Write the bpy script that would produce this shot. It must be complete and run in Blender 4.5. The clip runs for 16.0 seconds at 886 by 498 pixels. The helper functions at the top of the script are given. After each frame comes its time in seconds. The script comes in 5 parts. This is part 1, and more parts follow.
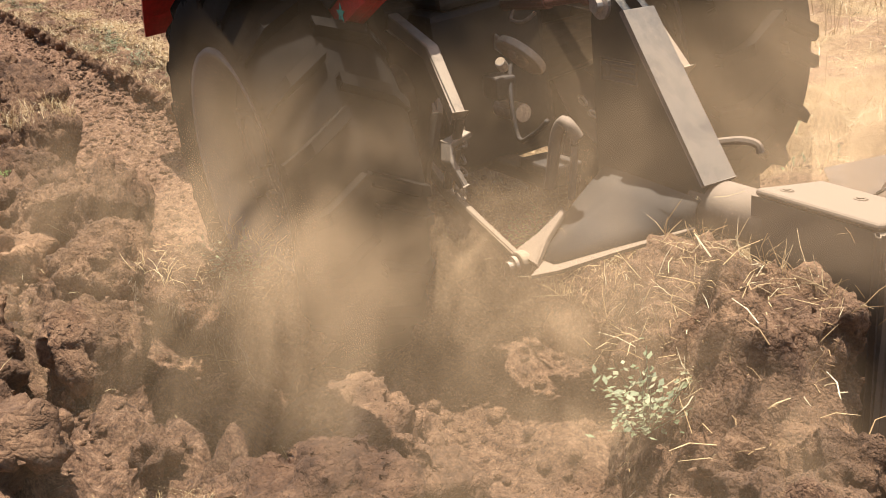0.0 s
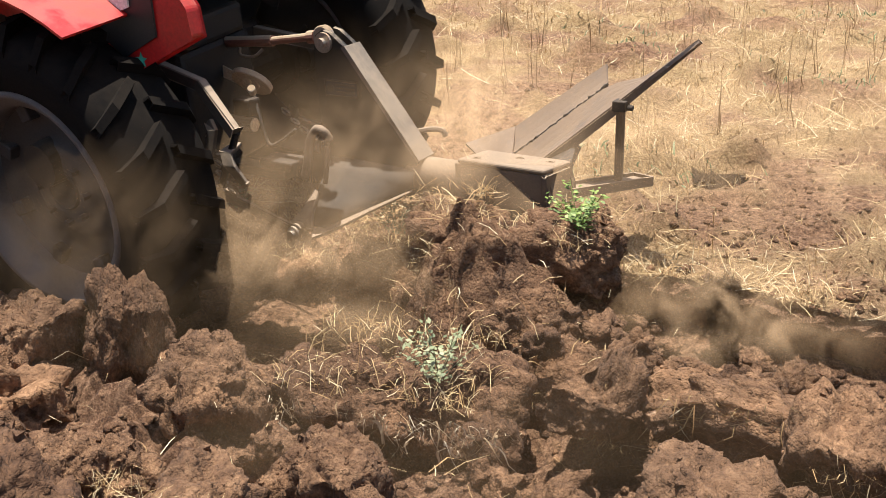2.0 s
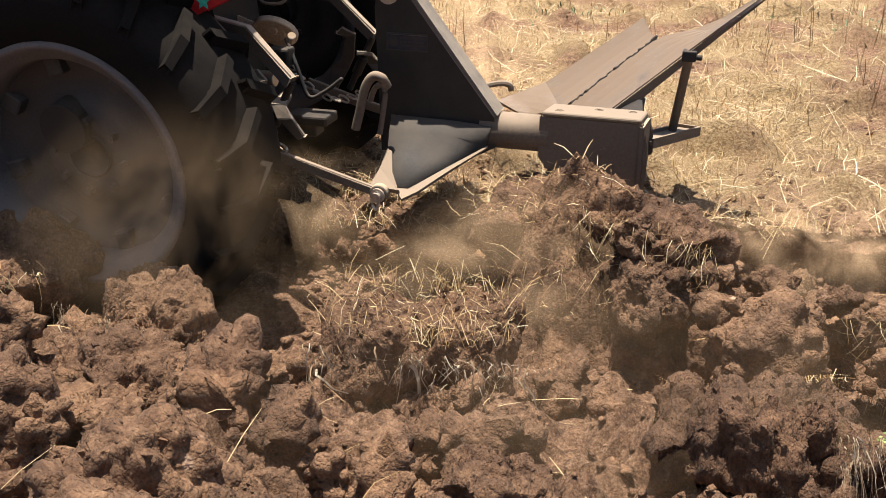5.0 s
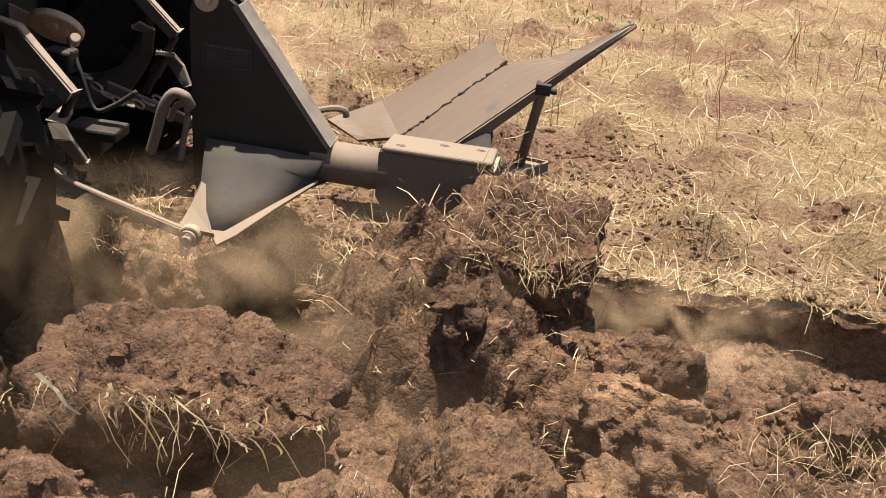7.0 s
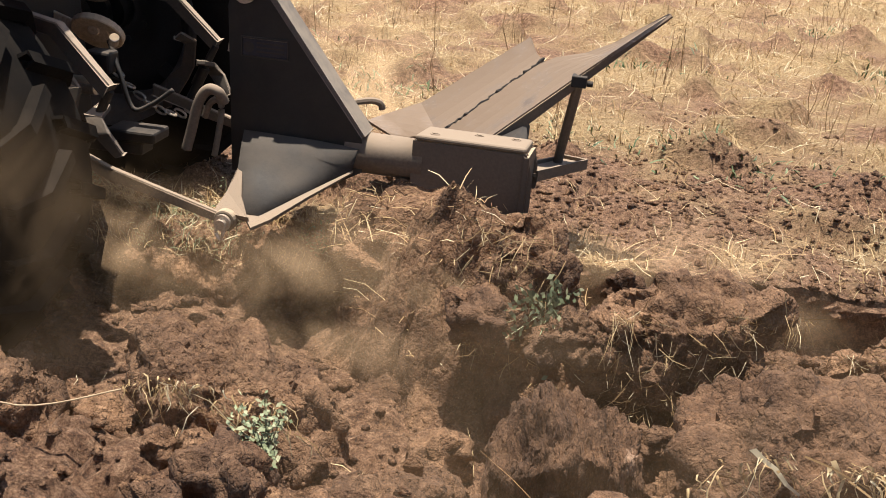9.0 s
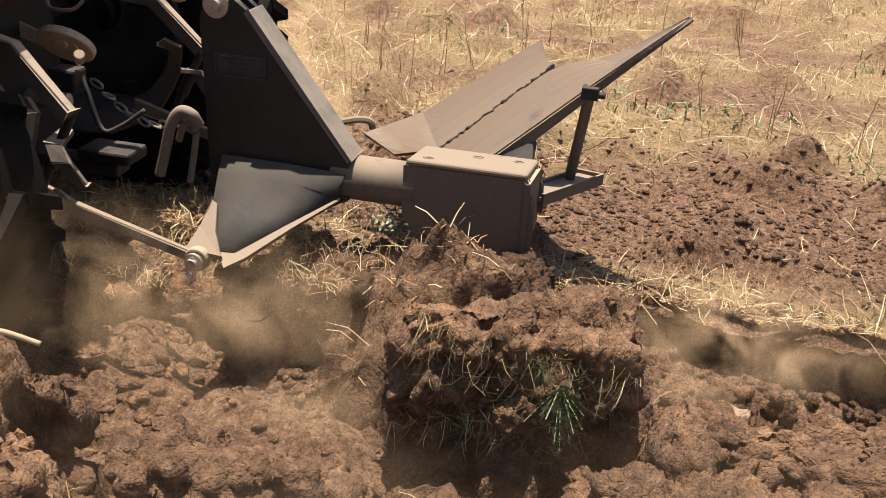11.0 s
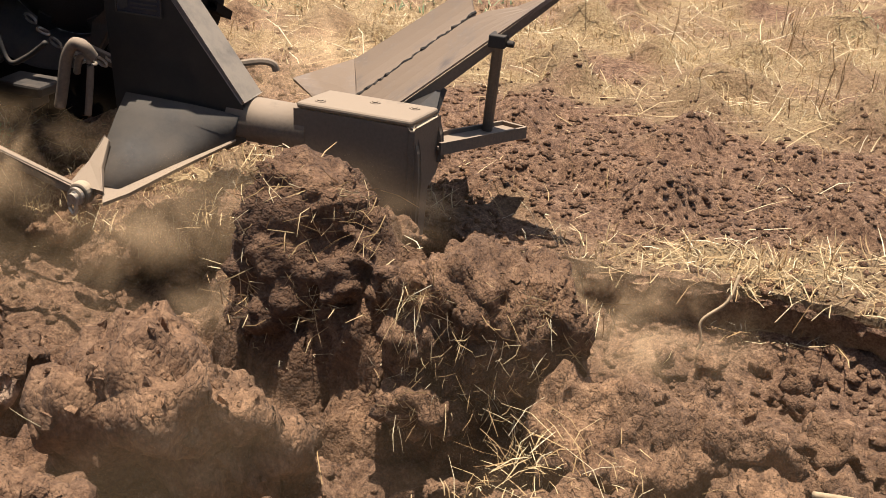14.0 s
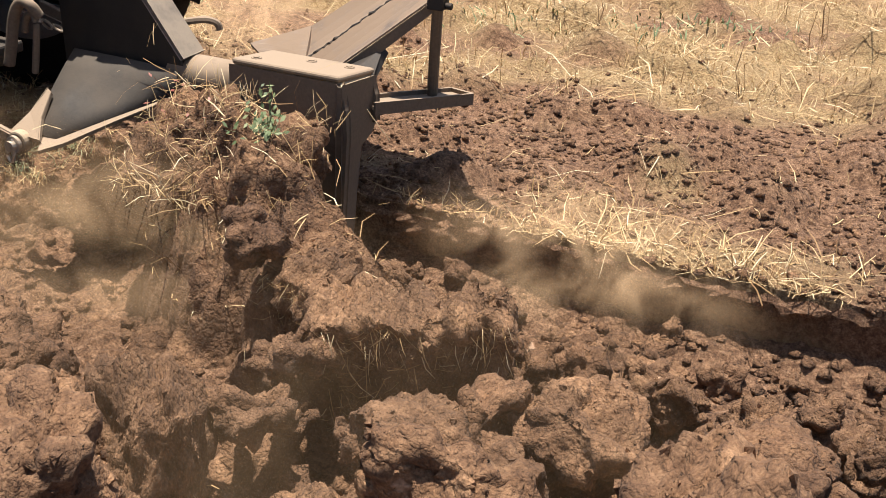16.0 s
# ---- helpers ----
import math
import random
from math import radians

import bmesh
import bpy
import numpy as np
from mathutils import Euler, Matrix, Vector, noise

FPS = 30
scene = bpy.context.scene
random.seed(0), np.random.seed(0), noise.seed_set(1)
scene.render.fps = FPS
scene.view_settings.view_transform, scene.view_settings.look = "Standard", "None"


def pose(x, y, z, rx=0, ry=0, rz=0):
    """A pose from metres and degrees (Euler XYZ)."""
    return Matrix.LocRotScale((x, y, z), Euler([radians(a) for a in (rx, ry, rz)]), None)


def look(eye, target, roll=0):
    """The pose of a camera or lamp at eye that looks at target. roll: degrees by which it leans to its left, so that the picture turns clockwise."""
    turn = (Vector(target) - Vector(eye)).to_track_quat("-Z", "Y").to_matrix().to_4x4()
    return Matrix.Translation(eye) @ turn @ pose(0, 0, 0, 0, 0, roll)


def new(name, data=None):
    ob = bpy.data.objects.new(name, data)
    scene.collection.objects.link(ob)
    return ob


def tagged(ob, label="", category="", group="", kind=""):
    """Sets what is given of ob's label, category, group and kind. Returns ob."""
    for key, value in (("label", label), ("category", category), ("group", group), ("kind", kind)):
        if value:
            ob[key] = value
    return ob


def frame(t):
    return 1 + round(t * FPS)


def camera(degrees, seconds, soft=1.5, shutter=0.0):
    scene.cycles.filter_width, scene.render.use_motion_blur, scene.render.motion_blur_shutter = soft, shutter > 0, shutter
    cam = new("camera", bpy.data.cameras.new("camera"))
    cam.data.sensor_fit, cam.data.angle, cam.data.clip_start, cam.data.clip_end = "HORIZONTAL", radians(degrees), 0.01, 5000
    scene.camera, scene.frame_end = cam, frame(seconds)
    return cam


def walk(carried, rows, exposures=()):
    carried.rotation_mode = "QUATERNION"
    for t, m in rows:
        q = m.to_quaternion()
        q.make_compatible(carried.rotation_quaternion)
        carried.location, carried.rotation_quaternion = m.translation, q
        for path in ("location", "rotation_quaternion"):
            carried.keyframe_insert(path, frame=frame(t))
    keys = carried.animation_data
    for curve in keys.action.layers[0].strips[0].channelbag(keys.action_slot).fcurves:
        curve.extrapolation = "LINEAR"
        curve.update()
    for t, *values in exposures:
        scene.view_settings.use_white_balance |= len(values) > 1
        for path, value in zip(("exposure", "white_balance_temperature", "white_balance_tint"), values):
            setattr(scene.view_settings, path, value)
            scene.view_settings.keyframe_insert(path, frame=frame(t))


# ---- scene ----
cam = camera(45.6, 16.0, soft=0.95)
PATH = [
    (0, (6.672, -2.014, 1.404), (3.321, -0.294, 0.058), -4.92),
    (0.5, (6.096, -2.120, 1.431), (3.141, 0.120, -0.068), -3.95),
    (1, (5.606, -2.567, 1.598), (3.263, 0.172, -0.136), -3.54),
    (1.5, (5.351, -3.490, 1.800), (3.448, -0.337, 0.241), -2.47),
    (2, (5.058, -3.641, 1.828), (3.049, -0.521, 0.334), -2.36),
    (2.5, (4.343, -3.778, 1.773), (2.419, -0.636, 0.218), -2.85),
    (3, (3.468, -4.028, 1.731), (1.794, -0.778, 0.108), -2.07),
    (3.5, (2.652, -4.233, 1.649), (1.136, -0.882, 0.075), -1.32),
    (4, (1.865, -4.378, 1.676), (0.547, -0.938, 0.117), -0.53),
    (4.5, (1.258, -4.293, 1.682), (0.019, -0.813, 0.146), -1.15),
    (7, (-1.261, -3.604, 1.812), (-1.594, 0.018, 0.146), 6.69),
    (7.5, (-1.631, -3.446, 1.740), (-2.044, 0.124, -0.017), 6.03),
    (8, (-1.998, -3.532, 1.714), (-2.485, 0.050, 0.003), 3.83),
    (8.5, (-2.566, -3.631, 1.549), (-3.029, 0.055, 0.067), 4.71),
    (9, (-2.944, -3.676, 1.559), (-3.573, -0.005, 0.100), 4.25),
    (9.5, (-3.265, -3.587, 1.618), (-4.066, 0.009, 0.060), 4.23),
    (12, (-4.996, -3.077, 1.702), (-5.774, 0.489, 0.064), 3.13),
    (12.5, (-5.307, -3.051, 1.671), (-6.202, 0.477, 0.014), 2.16),
    (13, (-5.635, -3.141, 1.706), (-6.634, 0.336, -0.002), 2.64),
    (13.5, (-6.010, -3.116, 1.665), (-7.071, 0.327, -0.072), 2.96),
    (14, (-6.294, -2.987, 1.642), (-7.443, 0.416, -0.119), 3.28),
    (14.5, (-6.577, -2.937, 1.700), (-7.842, 0.403, -0.101), 3.11),
    (15, (-6.868, -2.919, 1.707), (-8.228, 0.378, -0.105), 2.92),
    (15.5, (-7.265, -2.921, 1.594), (-8.596, 0.415, -0.167), 3.57),
    (16, (-7.590, -2.911, 1.534), (-8.942, 0.428, -0.203), 3.40),
]
walk(cam, [(t, look(eye, target, roll)) for t, eye, target, roll in PATH],
     exposures=[(0, 0.83, 6200, 9), (3, 0.8, 6200, 9), (4.5, 0.92, 6200, 9), (7, 0.77, 6200, 9), (9.5, 0.75, 6200, 9), (12.5, 0.72, 6350, 10), (15, 0.8, 6350, 10), (16, 0.88, 6350, 10)])

# how far the tractor has come along its line (x) at each time
TRACTOR = [(0, 4.430), (0.5, 3.974), (1, 3.518), (1.5, 3.058), (2, 2.599), (2.5, 2.047), (3, 1.409), (3.5, 0.829), (4, 0.374), (4.5, 0.008), (7, -2.067), (7.5, -2.531), (8, -3.008), (8.5, -3.453), (9, -3.915), (9.5, -4.252), (12, -6.301), (12.5, -6.785), (13, -7.179), (13.5, -7.603), (14, -8.048), (14.5, -8.400), (15, -8.789), (15.5, -9.265), (16, -9.778)]
# how the plough heaves (metres) and pitches (degrees) on the way
HEAVE = [(-0.001, 0.11), (0.003, -0.27), (-0.002, -0.04), (-0.014, 0.65), (-0.013, -0.23), (-0.011, 0.53), (-0.001, -1.42), (-0.009, -1.01), (0.011, 0.12), (0.014, 0.92), (-0.002, 0.15), (-0.001, 0.07), (-0.004, 0.02), (0.020, -0.50), (0.007, 0.78), (-0.013, 0.17), (0.018, -0.19), (0.001, 0.06), (-0.015, 0.28), (-0.015, -0.01), (-0.005, -0.05), (-0.006, -0.00), (-0.014, 0.12), (0.007, 0.11), (0.012, -0.04)]
H = 0.415           # height of the plough's main shaft over the stubble

# ---- world and sun ----
SUN_FROM = Vector((-0.05, 0.07, 1.0)).normalized()
world = bpy.data.worlds.new("sky")
scene.world = world
world.use_nodes = True
wn = world.node_tree.nodes
sky = wn.new("ShaderNodeTexSky")
sky.sky_type = 'NISHITA'
sky.sun_disc = False
sky.sun_elevation = math.asin(SUN_FROM.z)
sky.sun_rotation = math.atan2(SUN_FROM.x, SUN_FROM.y)
sky.dust_density = 2.0
world.node_tree.links.new(sky.outputs[0], wn["Background"].inputs[0])
wn["Background"].inputs[1].default_value = 0.07
sun = new("sun", bpy.data.lights.new("sun", 'SUN'))
sun.data.energy = 4.9
sun.data.angle = radians(0.55)
sun.data.color = (1.0, 0.93, 0.82)
sun.matrix_world = look(SUN_FROM * 30, (0, 0, 0))


# ---- materials ----
class Mat:
    """A small helper round a node tree."""
    def __init__(self, name, rough=0.8, metal=0.0):
        self.m = bpy.data.materials.new(name)
        self.m.use_nodes = True
        self.n, self.l = self.m.node_tree.nodes, self.m.node_tree.links
        self.b = self.n["Principled BSDF"]
        self.b.inputs["Roughness"].default_value = rough
        self.b.inputs["Metallic"].default_value = metal
        self.co = self.n.new("ShaderNodeTexCoord")

    def noise(self, scale, detail=4, rough=0.6, world_space=False, stretch=None):
        t = self.n.new("ShaderNodeTexNoise")
        t.inputs["Scale"].default_value, t.inputs["Detail"].default_value, t.inputs["Roughness"].default_value = scale, detail, rough
        src = self.co.outputs["Object"]
        if world_space:
            src = self.n.new("ShaderNodeNewGeometry").outputs["Position"]
        if stretch:
            mp = self.n.new("ShaderNodeMapping")
            mp.inputs["Scale"].default_value = stretch
            self.l.new(src, mp.inputs[0])
            src = mp.outputs[0]
        self.l.new(src, t.inputs["Vector"])
        return t.outputs["Fac"]

    def ramp(self, fac, stops):
        r = self.n.new("ShaderNodeValToRGB")
        el = r.color_ramp.elements
        while len(el) < len(stops):
            el.new(0.5)
        for e, (p, c) in zip(el, stops):
            e.position = p
            e.color = (*c, 1) if len(c) == 3 else c
        self.l.new(fac, r.inputs[0])
        return r.outputs[0]

    def mix(self, fac, a, b, mode='MIX'):
        x = self.n.new("ShaderNodeMix")
        x.data_type, x.blend_type = 'RGBA', mode
        for sock, val in ((x.inputs[0], fac), (x.inputs[6], a), (x.inputs[7], b)):
            if isinstance(val, (int, float)):
                sock.default_value = val
            elif isinstance(val, tuple):
                sock.default_value = (*val, 1)
            else:
                self.l.new(val, sock)
        return x.outputs[2]

    def color(self, c):
        self.l.new(c, self.b.inputs["Base Color"])

    def roughness(self, c):
        self.l.new(c, self.b.inputs["Roughness"])

    def bump(self, fac, strength, dist):
        p = self.n.new("ShaderNodeBump")
        p.inputs["Strength"].default_value, p.inputs["Distance"].default_value = strength, dist
        self.l.new(fac, p.inputs["Height"])
        old = self.b.inputs["Normal"].links
        if old:
            self.l.new(old[0].from_socket, p.inputs["Normal"])
        self.l.new(p.outputs[0], self.b.inputs["Normal"])

    def rand(self, island=False):
        if island:
            return self.n.new("ShaderNodeNewGeometry").outputs["Random Per Island"]
        return self.n.new("ShaderNodeObjectInfo").outputs["Random"]


def soil_material(name, world_space, dark, mid, light, plates=False):
    k = Mat(name, 0.95)
    big = k.noise(3.0, 3, 0.5, world_space)
    fine = k.noise(30, 8, 0.72, world_space)
    grain = k.noise(120, 5, 0.8, world_space)
    c = k.ramp(k.noise(22, 8, 0.8, world_space, (1.0, 1.1, 1.3)), [(0.3, dark), (0.5, mid), (0.68, light)])
    c2 = k.ramp(big, [(0.35, (0.66, 0.63, 0.62)), (0.65, (1.2, 1.17, 1.12))])
    c = k.mix(1.0, c, c2, 'MULTIPLY')
    if plates:
        patch = k.ramp(k.noise(5.0, 4, 0.55), [(0.65, (0, 0, 0)), (0.675, (1, 1, 1))])
        c = k.mix(patch, c, (0.52, 0.355, 0.24))
    g = k.ramp(grain, [(0.34, (0.6, 0.57, 0.55)), (0.62, (1.3, 1.28, 1.25))])
    c = k.mix(0.7, c, g, 'MULTIPLY')
    tint = k.ramp(k.rand(world_space), [(0, (0.72, 0.66, 0.63)), (0.5, (1.0, 0.97, 0.94)), (1, (1.25, 1.22, 1.18))])
    c = k.mix(1.0, c, tint, 'MULTIPLY')
    k.color(c)
    src = k.n.new("ShaderNodeNewGeometry").outputs["Position"] if world_space else k.co.outputs["Object"]
    wob = k.n.new("ShaderNodeTexNoise")
    wob.inputs["Scale"].default_value = 40
    wob.inputs["Detail"].default_value = 3
    k.l.new(src, wob.inputs["Vector"])
    warp = k.n.new("ShaderNodeMixRGB")
    warp.blend_type = 'ADD'
    warp.inputs[0].default_value = 0.016
    k.l.new(src, warp.inputs[1])
    k.l.new(wob.outputs["Color"], warp.inputs[2])
    # granules of three sizes, each rounded and of its own height
    for scale, dist in ((46, 0.008), (95, 0.005), (190, 0.0022)):
        v = k.n.new("ShaderNodeTexVoronoi")
        v.inputs["Scale"].default_value = scale
        k.l.new(warp.outputs[0], v.inputs["Vector"])
        tone = k.n.new("ShaderNodeSeparateColor")
        k.l.new(v.outputs["Color"], tone.inputs[0])
        round_ = k.n.new("ShaderNodeMath")
        round_.operation = 'MULTIPLY'
        k.l.new(v.outputs["Distance"], round_.inputs[0])
        k.l.new(v.outputs["Distance"], round_.inputs[1])
        height = k.n.new("ShaderNodeMath")
        height.operation = 'MULTIPLY_ADD'
        height.inputs[1].default_value = 0.35
        inv = k.n.new("ShaderNodeMath")
        inv.operation = 'SUBTRACT'
        inv.inputs[0].default_value = 1.0
        k.l.new(round_.outputs[0], inv.inputs[1])
        k.l.new(tone.outputs[0], height.inputs[0])
        k.l.new(inv.outputs[0], height.inputs[2])
        k.bump(height.outputs[0], 1.0, dist)
    k.bump(fine, 0.5, 0.009)
    k.bump(grain, 0.6, 0.002)
    return k.m


SOIL = soil_material("clod_soil", False, (0.07, 0.036, 0.019), (0.185, 0.105, 0.058), (0.335, 0.208, 0.122))
SOIL_PLATE = soil_material("clod_soil_smeared", False, (0.07, 0.036, 0.019), (0.185, 0.105, 0.058), (0.335, 0.208, 0.122), True)
CRUMB = soil_material("crumb_soil", True, (0.07, 0.036, 0.019), (0.19, 0.108, 0.06), (0.345, 0.215, 0.128))


def field_material():
    k = Mat("stubble_field_soil", 0.95)
    fine = k.noise(30, 6, 0.7, True)
    grain = k.noise(120, 5, 0.8, True)
    soil = k.ramp(fine, [(0.34, (0.10, 0.047, 0.024)), (0.5, (0.252, 0.135, 0.073)), (0.68, (0.43, 0.257, 0.152))])
    soil = k.mix(0.8, soil, k.ramp(grain, [(0.36, (0.45, 0.42, 0.4)), (0.62, (1.3, 1.28, 1.25))]), 'MULTIPLY')
    litter = k.ramp(k.noise(55, 5, 0.75, True, (1, 2.2, 1)), [(0.33, (0.17, 0.095, 0.045)), (0.52, (0.4, 0.265, 0.125)), (0.7, (0.58, 0.43, 0.235))])
    vc = k.n.new("ShaderNodeVertexColor")
    vc.layer_name = "litter"
    c = k.mix(vc.outputs[0], soil, litter)
    k.color(c)
    k.bump(fine, 0.9, 0.02)
    k.bump(grain, 0.9, 0.005)
    return k.m


GROUND = field_material()


def blade_material(name, stops, rough=0.65):
    k = Mat(name, rough)
    c = k.ramp(k.rand(True), stops)
    v = k.ramp(k.noise(25, 3), [(0.3, (0.75, 0.72, 0.68)), (0.7, (1.1, 1.1, 1.1))])
    k.color(k.mix(1.0, c, v, 'MULTIPLY'))
    k.b.inputs["Specular IOR Level"].default_value = 0.35
    return k.m


STRAW = blade_material("dry_straw", [(0, (0.26, 0.145, 0.06)), (0.4, (0.48, 0.315, 0.145)), (0.8, (0.64, 0.48, 0.26)), (1, (0.78, 0.66, 0.44))])
REED = blade_material("weed_stalk", [(0, (0.2, 0.12, 0.06)), (1, (0.42, 0.28, 0.14))])
LEAF = blade_material("green_leaf", [(0, (0.07, 0.10, 0.04)), (0.6, (0.14, 0.19, 0.08)), (1, (0.3, 0.32, 0.17))], 0.6)
PALE_LEAF = blade_material("wilted_leaf", [(0, (0.13, 0.16, 0.08)), (0.6, (0.25, 0.28, 0.15)), (1, (0.42, 0.4, 0.24))], 0.6)
RED_STEM = blade_material("red_stem", [(0, (0.27, 0.08, 0.06)), (1, (0.38, 0.2, 0.14))], 0.5)


def paint_material(name, base, rough, metal, dust, dust_amount, scale=6.0, scratch=None):
    k = Mat(name, rough, metal)
    n1 = k.noise(scale, 6, 0.65)
    n2 = k.noise(scale * 14, 5, 0.7)
    lo = 0.62 - dust_amount * 0.5
    m = k.ramp(n1, [(max(lo - 0.12, 0.0), (0, 0, 0)), (min(lo + 0.16, 1.0), (1, 1, 1))])
    geo = k.n.new("ShaderNodeNewGeometry")
    sep = k.n.new("ShaderNodeSeparateXYZ")
    k.l.new(geo.outputs["Normal"], sep.inputs[0])
    up = k.ramp(sep.outputs["Z"], [(0.2, (dust_amount * 0.16,) * 3), (0.7, (1, 1, 1))])
    m = k.mix(1.0, m, up, 'MULTIPLY')
    b2 = k.ramp(n2, [(0.3, tuple(v * 0.7 for v in base)), (0.7, tuple(min(v * 1.25, 1) for v in base))])
    if scratch:
        s = k.ramp(k.noise(scale * 5, 4, 0.6, False, (0.25, 3, 3)), [(0.6, (0, 0, 0)), (0.64, (1, 1, 1))])
        b2 = k.mix(s, b2, scratch)
    k.color(k.mix(m, b2, dust))
    k.roughness(k.ramp(m, [(0, (rough,) * 3), (1, (0.95,) * 3)]))
    k.bump(n2, 0.25, 0.003)
    return k.m


DUST = (0.46, 0.35, 0.235)
STEEL = paint_material("dusty_dark_steel", (0.078, 0.058, 0.044), 0.65, 0.1, DUST, 0.75)
MAST = paint_material("black_painted_plate", (0.008, 0.0075, 0.0075), 0.5, 0.0, DUST, 0.22)
BOARD = paint_material("worn_mouldboard_steel", (0.16, 0.13, 0.115), 0.42, 0.75, (0.34, 0.25, 0.18), 0.55, 5, (0.3, 0.25, 0.22))
DUSTED = paint_material("dust_coated_steel", (0.115, 0.086, 0.062), 0.9, 0.1, (0.31, 0.228, 0.158), 0.75)
IRON = paint_material("oily_black_iron", (0.010, 0.009, 0.009), 0.6, 0.1, (0.10, 0.075, 0.055), 0.3)
SHINY = paint_material("scuffed_bare_steel", (0.5, 0.45, 0.4), 0.35, 0.8, DUST, 0.5)
WING = paint_material("dull_brown_steel", (0.04, 0.033, 0.027), 0.75, 0.0, (0.08, 0.064, 0.05), 0.5)
FLANGE = paint_material("dusty_grey_flange", (0.12, 0.1, 0.085), 0.7, 0.1, (0.3, 0.24, 0.18), 0.5)
RED = paint_material("red_tractor_paint", (0.40, 0.014, 0.014), 0.35, 0.0, (0.4, 0.1, 0.07), 0.2, 4)
BLACK = paint_material("black_plastic", (0.014, 0.014, 0.015), 0.45, 0.0, (0.2, 0.15, 0.11), 0.3)
TYRE = paint_material("dusty_tyre_rubber", (0.009, 0.008, 0.0075), 1.0, 0.0, (0.018, 0.014, 0.011), 0.4, 9)
TYRE.node_tree.nodes["Principled BSDF"].inputs["Specular IOR Level"].default_value = 0.1
RIM = paint_material("grey_blue_rim_paint", (0.04, 0.036, 0.036), 0.7, 0.1, (0.12, 0.1, 0.086), 0.5, 8)
LINK = paint_material("grimy_cast_iron", (0.05, 0.04, 0.032), 0.7, 0.1, (0.42, 0.32, 0.23), 0.55)
RING = paint_material("lighter_grey_rim_paint", (0.1, 0.095, 0.098), 0.6, 0.2, (0.2, 0.17, 0.148), 0.5, 8)
CREAM = paint_material("cream_plastic", (0.5, 0.38, 0.26), 0.6, 0.0, DUST, 0.4)
WHITE = paint_material("white_sticker", (0.75, 0.74, 0.72), 0.4, 0.0, DUST, 0.2)
TEAL = paint_material("teal_sticker", (0.05, 0.42, 0.3), 0.4, 0.0, DUST, 0.1)
BADGE = paint_material("dark_blue_badge", (0.02, 0.022, 0.035), 0.35, 0.3, DUST, 0.25, 20)


# ---- mesh helpers ----
def part(name, bm, material, parent=None, label="", smooth=False):
    me = bpy.data.meshes.new(name)
    bmesh.ops.recalc_face_normals(bm, faces=bm.faces)
    if smooth:
        for f in bm.faces:
            f.smooth = True
    bm.to_mesh(me)
    bm.free()
    me.materials.append(material)
    ob = new(name, me)
    ob.parent = parent
    if label:
        tagged(ob, label)
    return ob


def bevelled(bm, width=0.006, seg=2):
    bmesh.ops.remove_doubles(bm, verts=bm.verts, dist=1e-5)
    bmesh.ops.bevel(bm, geom=[e for e in bm.edges if len(e.link_faces) == 2 and e.calc_face_angle(0) > 0.5], offset=width, segments=seg, affect='EDGES', profile=0.5)
    return bm


def add_box(bm, lo, hi, m=Matrix()):
    vs = [bm.verts.new(m @ Vector((x, y, z))) for x in (lo[0], hi[0]) for y in (lo[1], hi[1]) for z in (lo[2], hi[2])]
    for q in ((0, 1, 3, 2), (4, 6, 7, 5), (0, 4, 5, 1), (2, 3, 7, 6), (0, 2, 6, 4), (1, 5, 7, 3)):
        bm.faces.new([vs[i] for i in q])
    return bm


def add_rod(bm, a, b, r, seg=14, r2=None):
    a, b = Vector(a), Vector(b)
    q = (b - a).to_track_quat('Z', 'Y')
    ra = [bm.verts.new(a + q @ Vector((r * math.cos(u), r * math.sin(u), 0))) for u in np.linspace(0, 2 * math.pi, seg, False)]
    r2 = r if r2 is None else r2
    rb = [bm.verts.new(b + q @ Vector((r2 * math.cos(u), r2 * math.sin(u), 0))) for u in np.linspace(0, 2 * math.pi, seg, False)]
    for i in range(seg):
        bm.faces.new((ra[i], ra[(i + 1) % seg], rb[(i + 1) % seg], rb[i]))
    bm.faces.new(ra[::-1])
    bm.faces.new(rb)
    return bm


def add_tube(bm, pts, r, seg=8):
    pts = [Vector(p) for p in pts]
    rings = []
    for i, p in enumerate(pts):
        d = (pts[min(i + 1, len(pts) - 1)] - pts[max(i - 1, 0)]).normalized()
        q = d.to_track_quat('Z', 'Y')
        rings.append([bm.verts.new(p + q @ Vector((r * math.cos(u), r * math.sin(u), 0))) for u in np.linspace(0, 2 * math.pi, seg, False)])
    for A, B in zip(rings, rings[1:]):
        for i in range(seg):
            bm.faces.new((A[i], A[(i + 1) % seg], B[(i + 1) % seg], B[i]))
    bm.faces.new(rings[0][::-1])
    bm.faces.new(rings[-1])
    return bm


def arc(pts, n=8):
    """A smooth line through a few points."""
    pts = [Vector(p) for p in pts]
    out = []
    for i in range(len(pts) - 1):
        p0, p1, p2, p3 = pts[max(i - 1, 0)], pts[i], pts[i + 1], pts[min(i + 2, len(pts) - 1)]
        for u in np.linspace(0, 1, n, False):
            out.append(0.5 * ((2 * p1) + (p2 - p0) * u + (2 * p0 - 5 * p1 + 4 * p2 - p3) * u * u + (3 * p1 - p0 - 3 * p2 + p3) * u ** 3))
    return out + [pts[-1]]


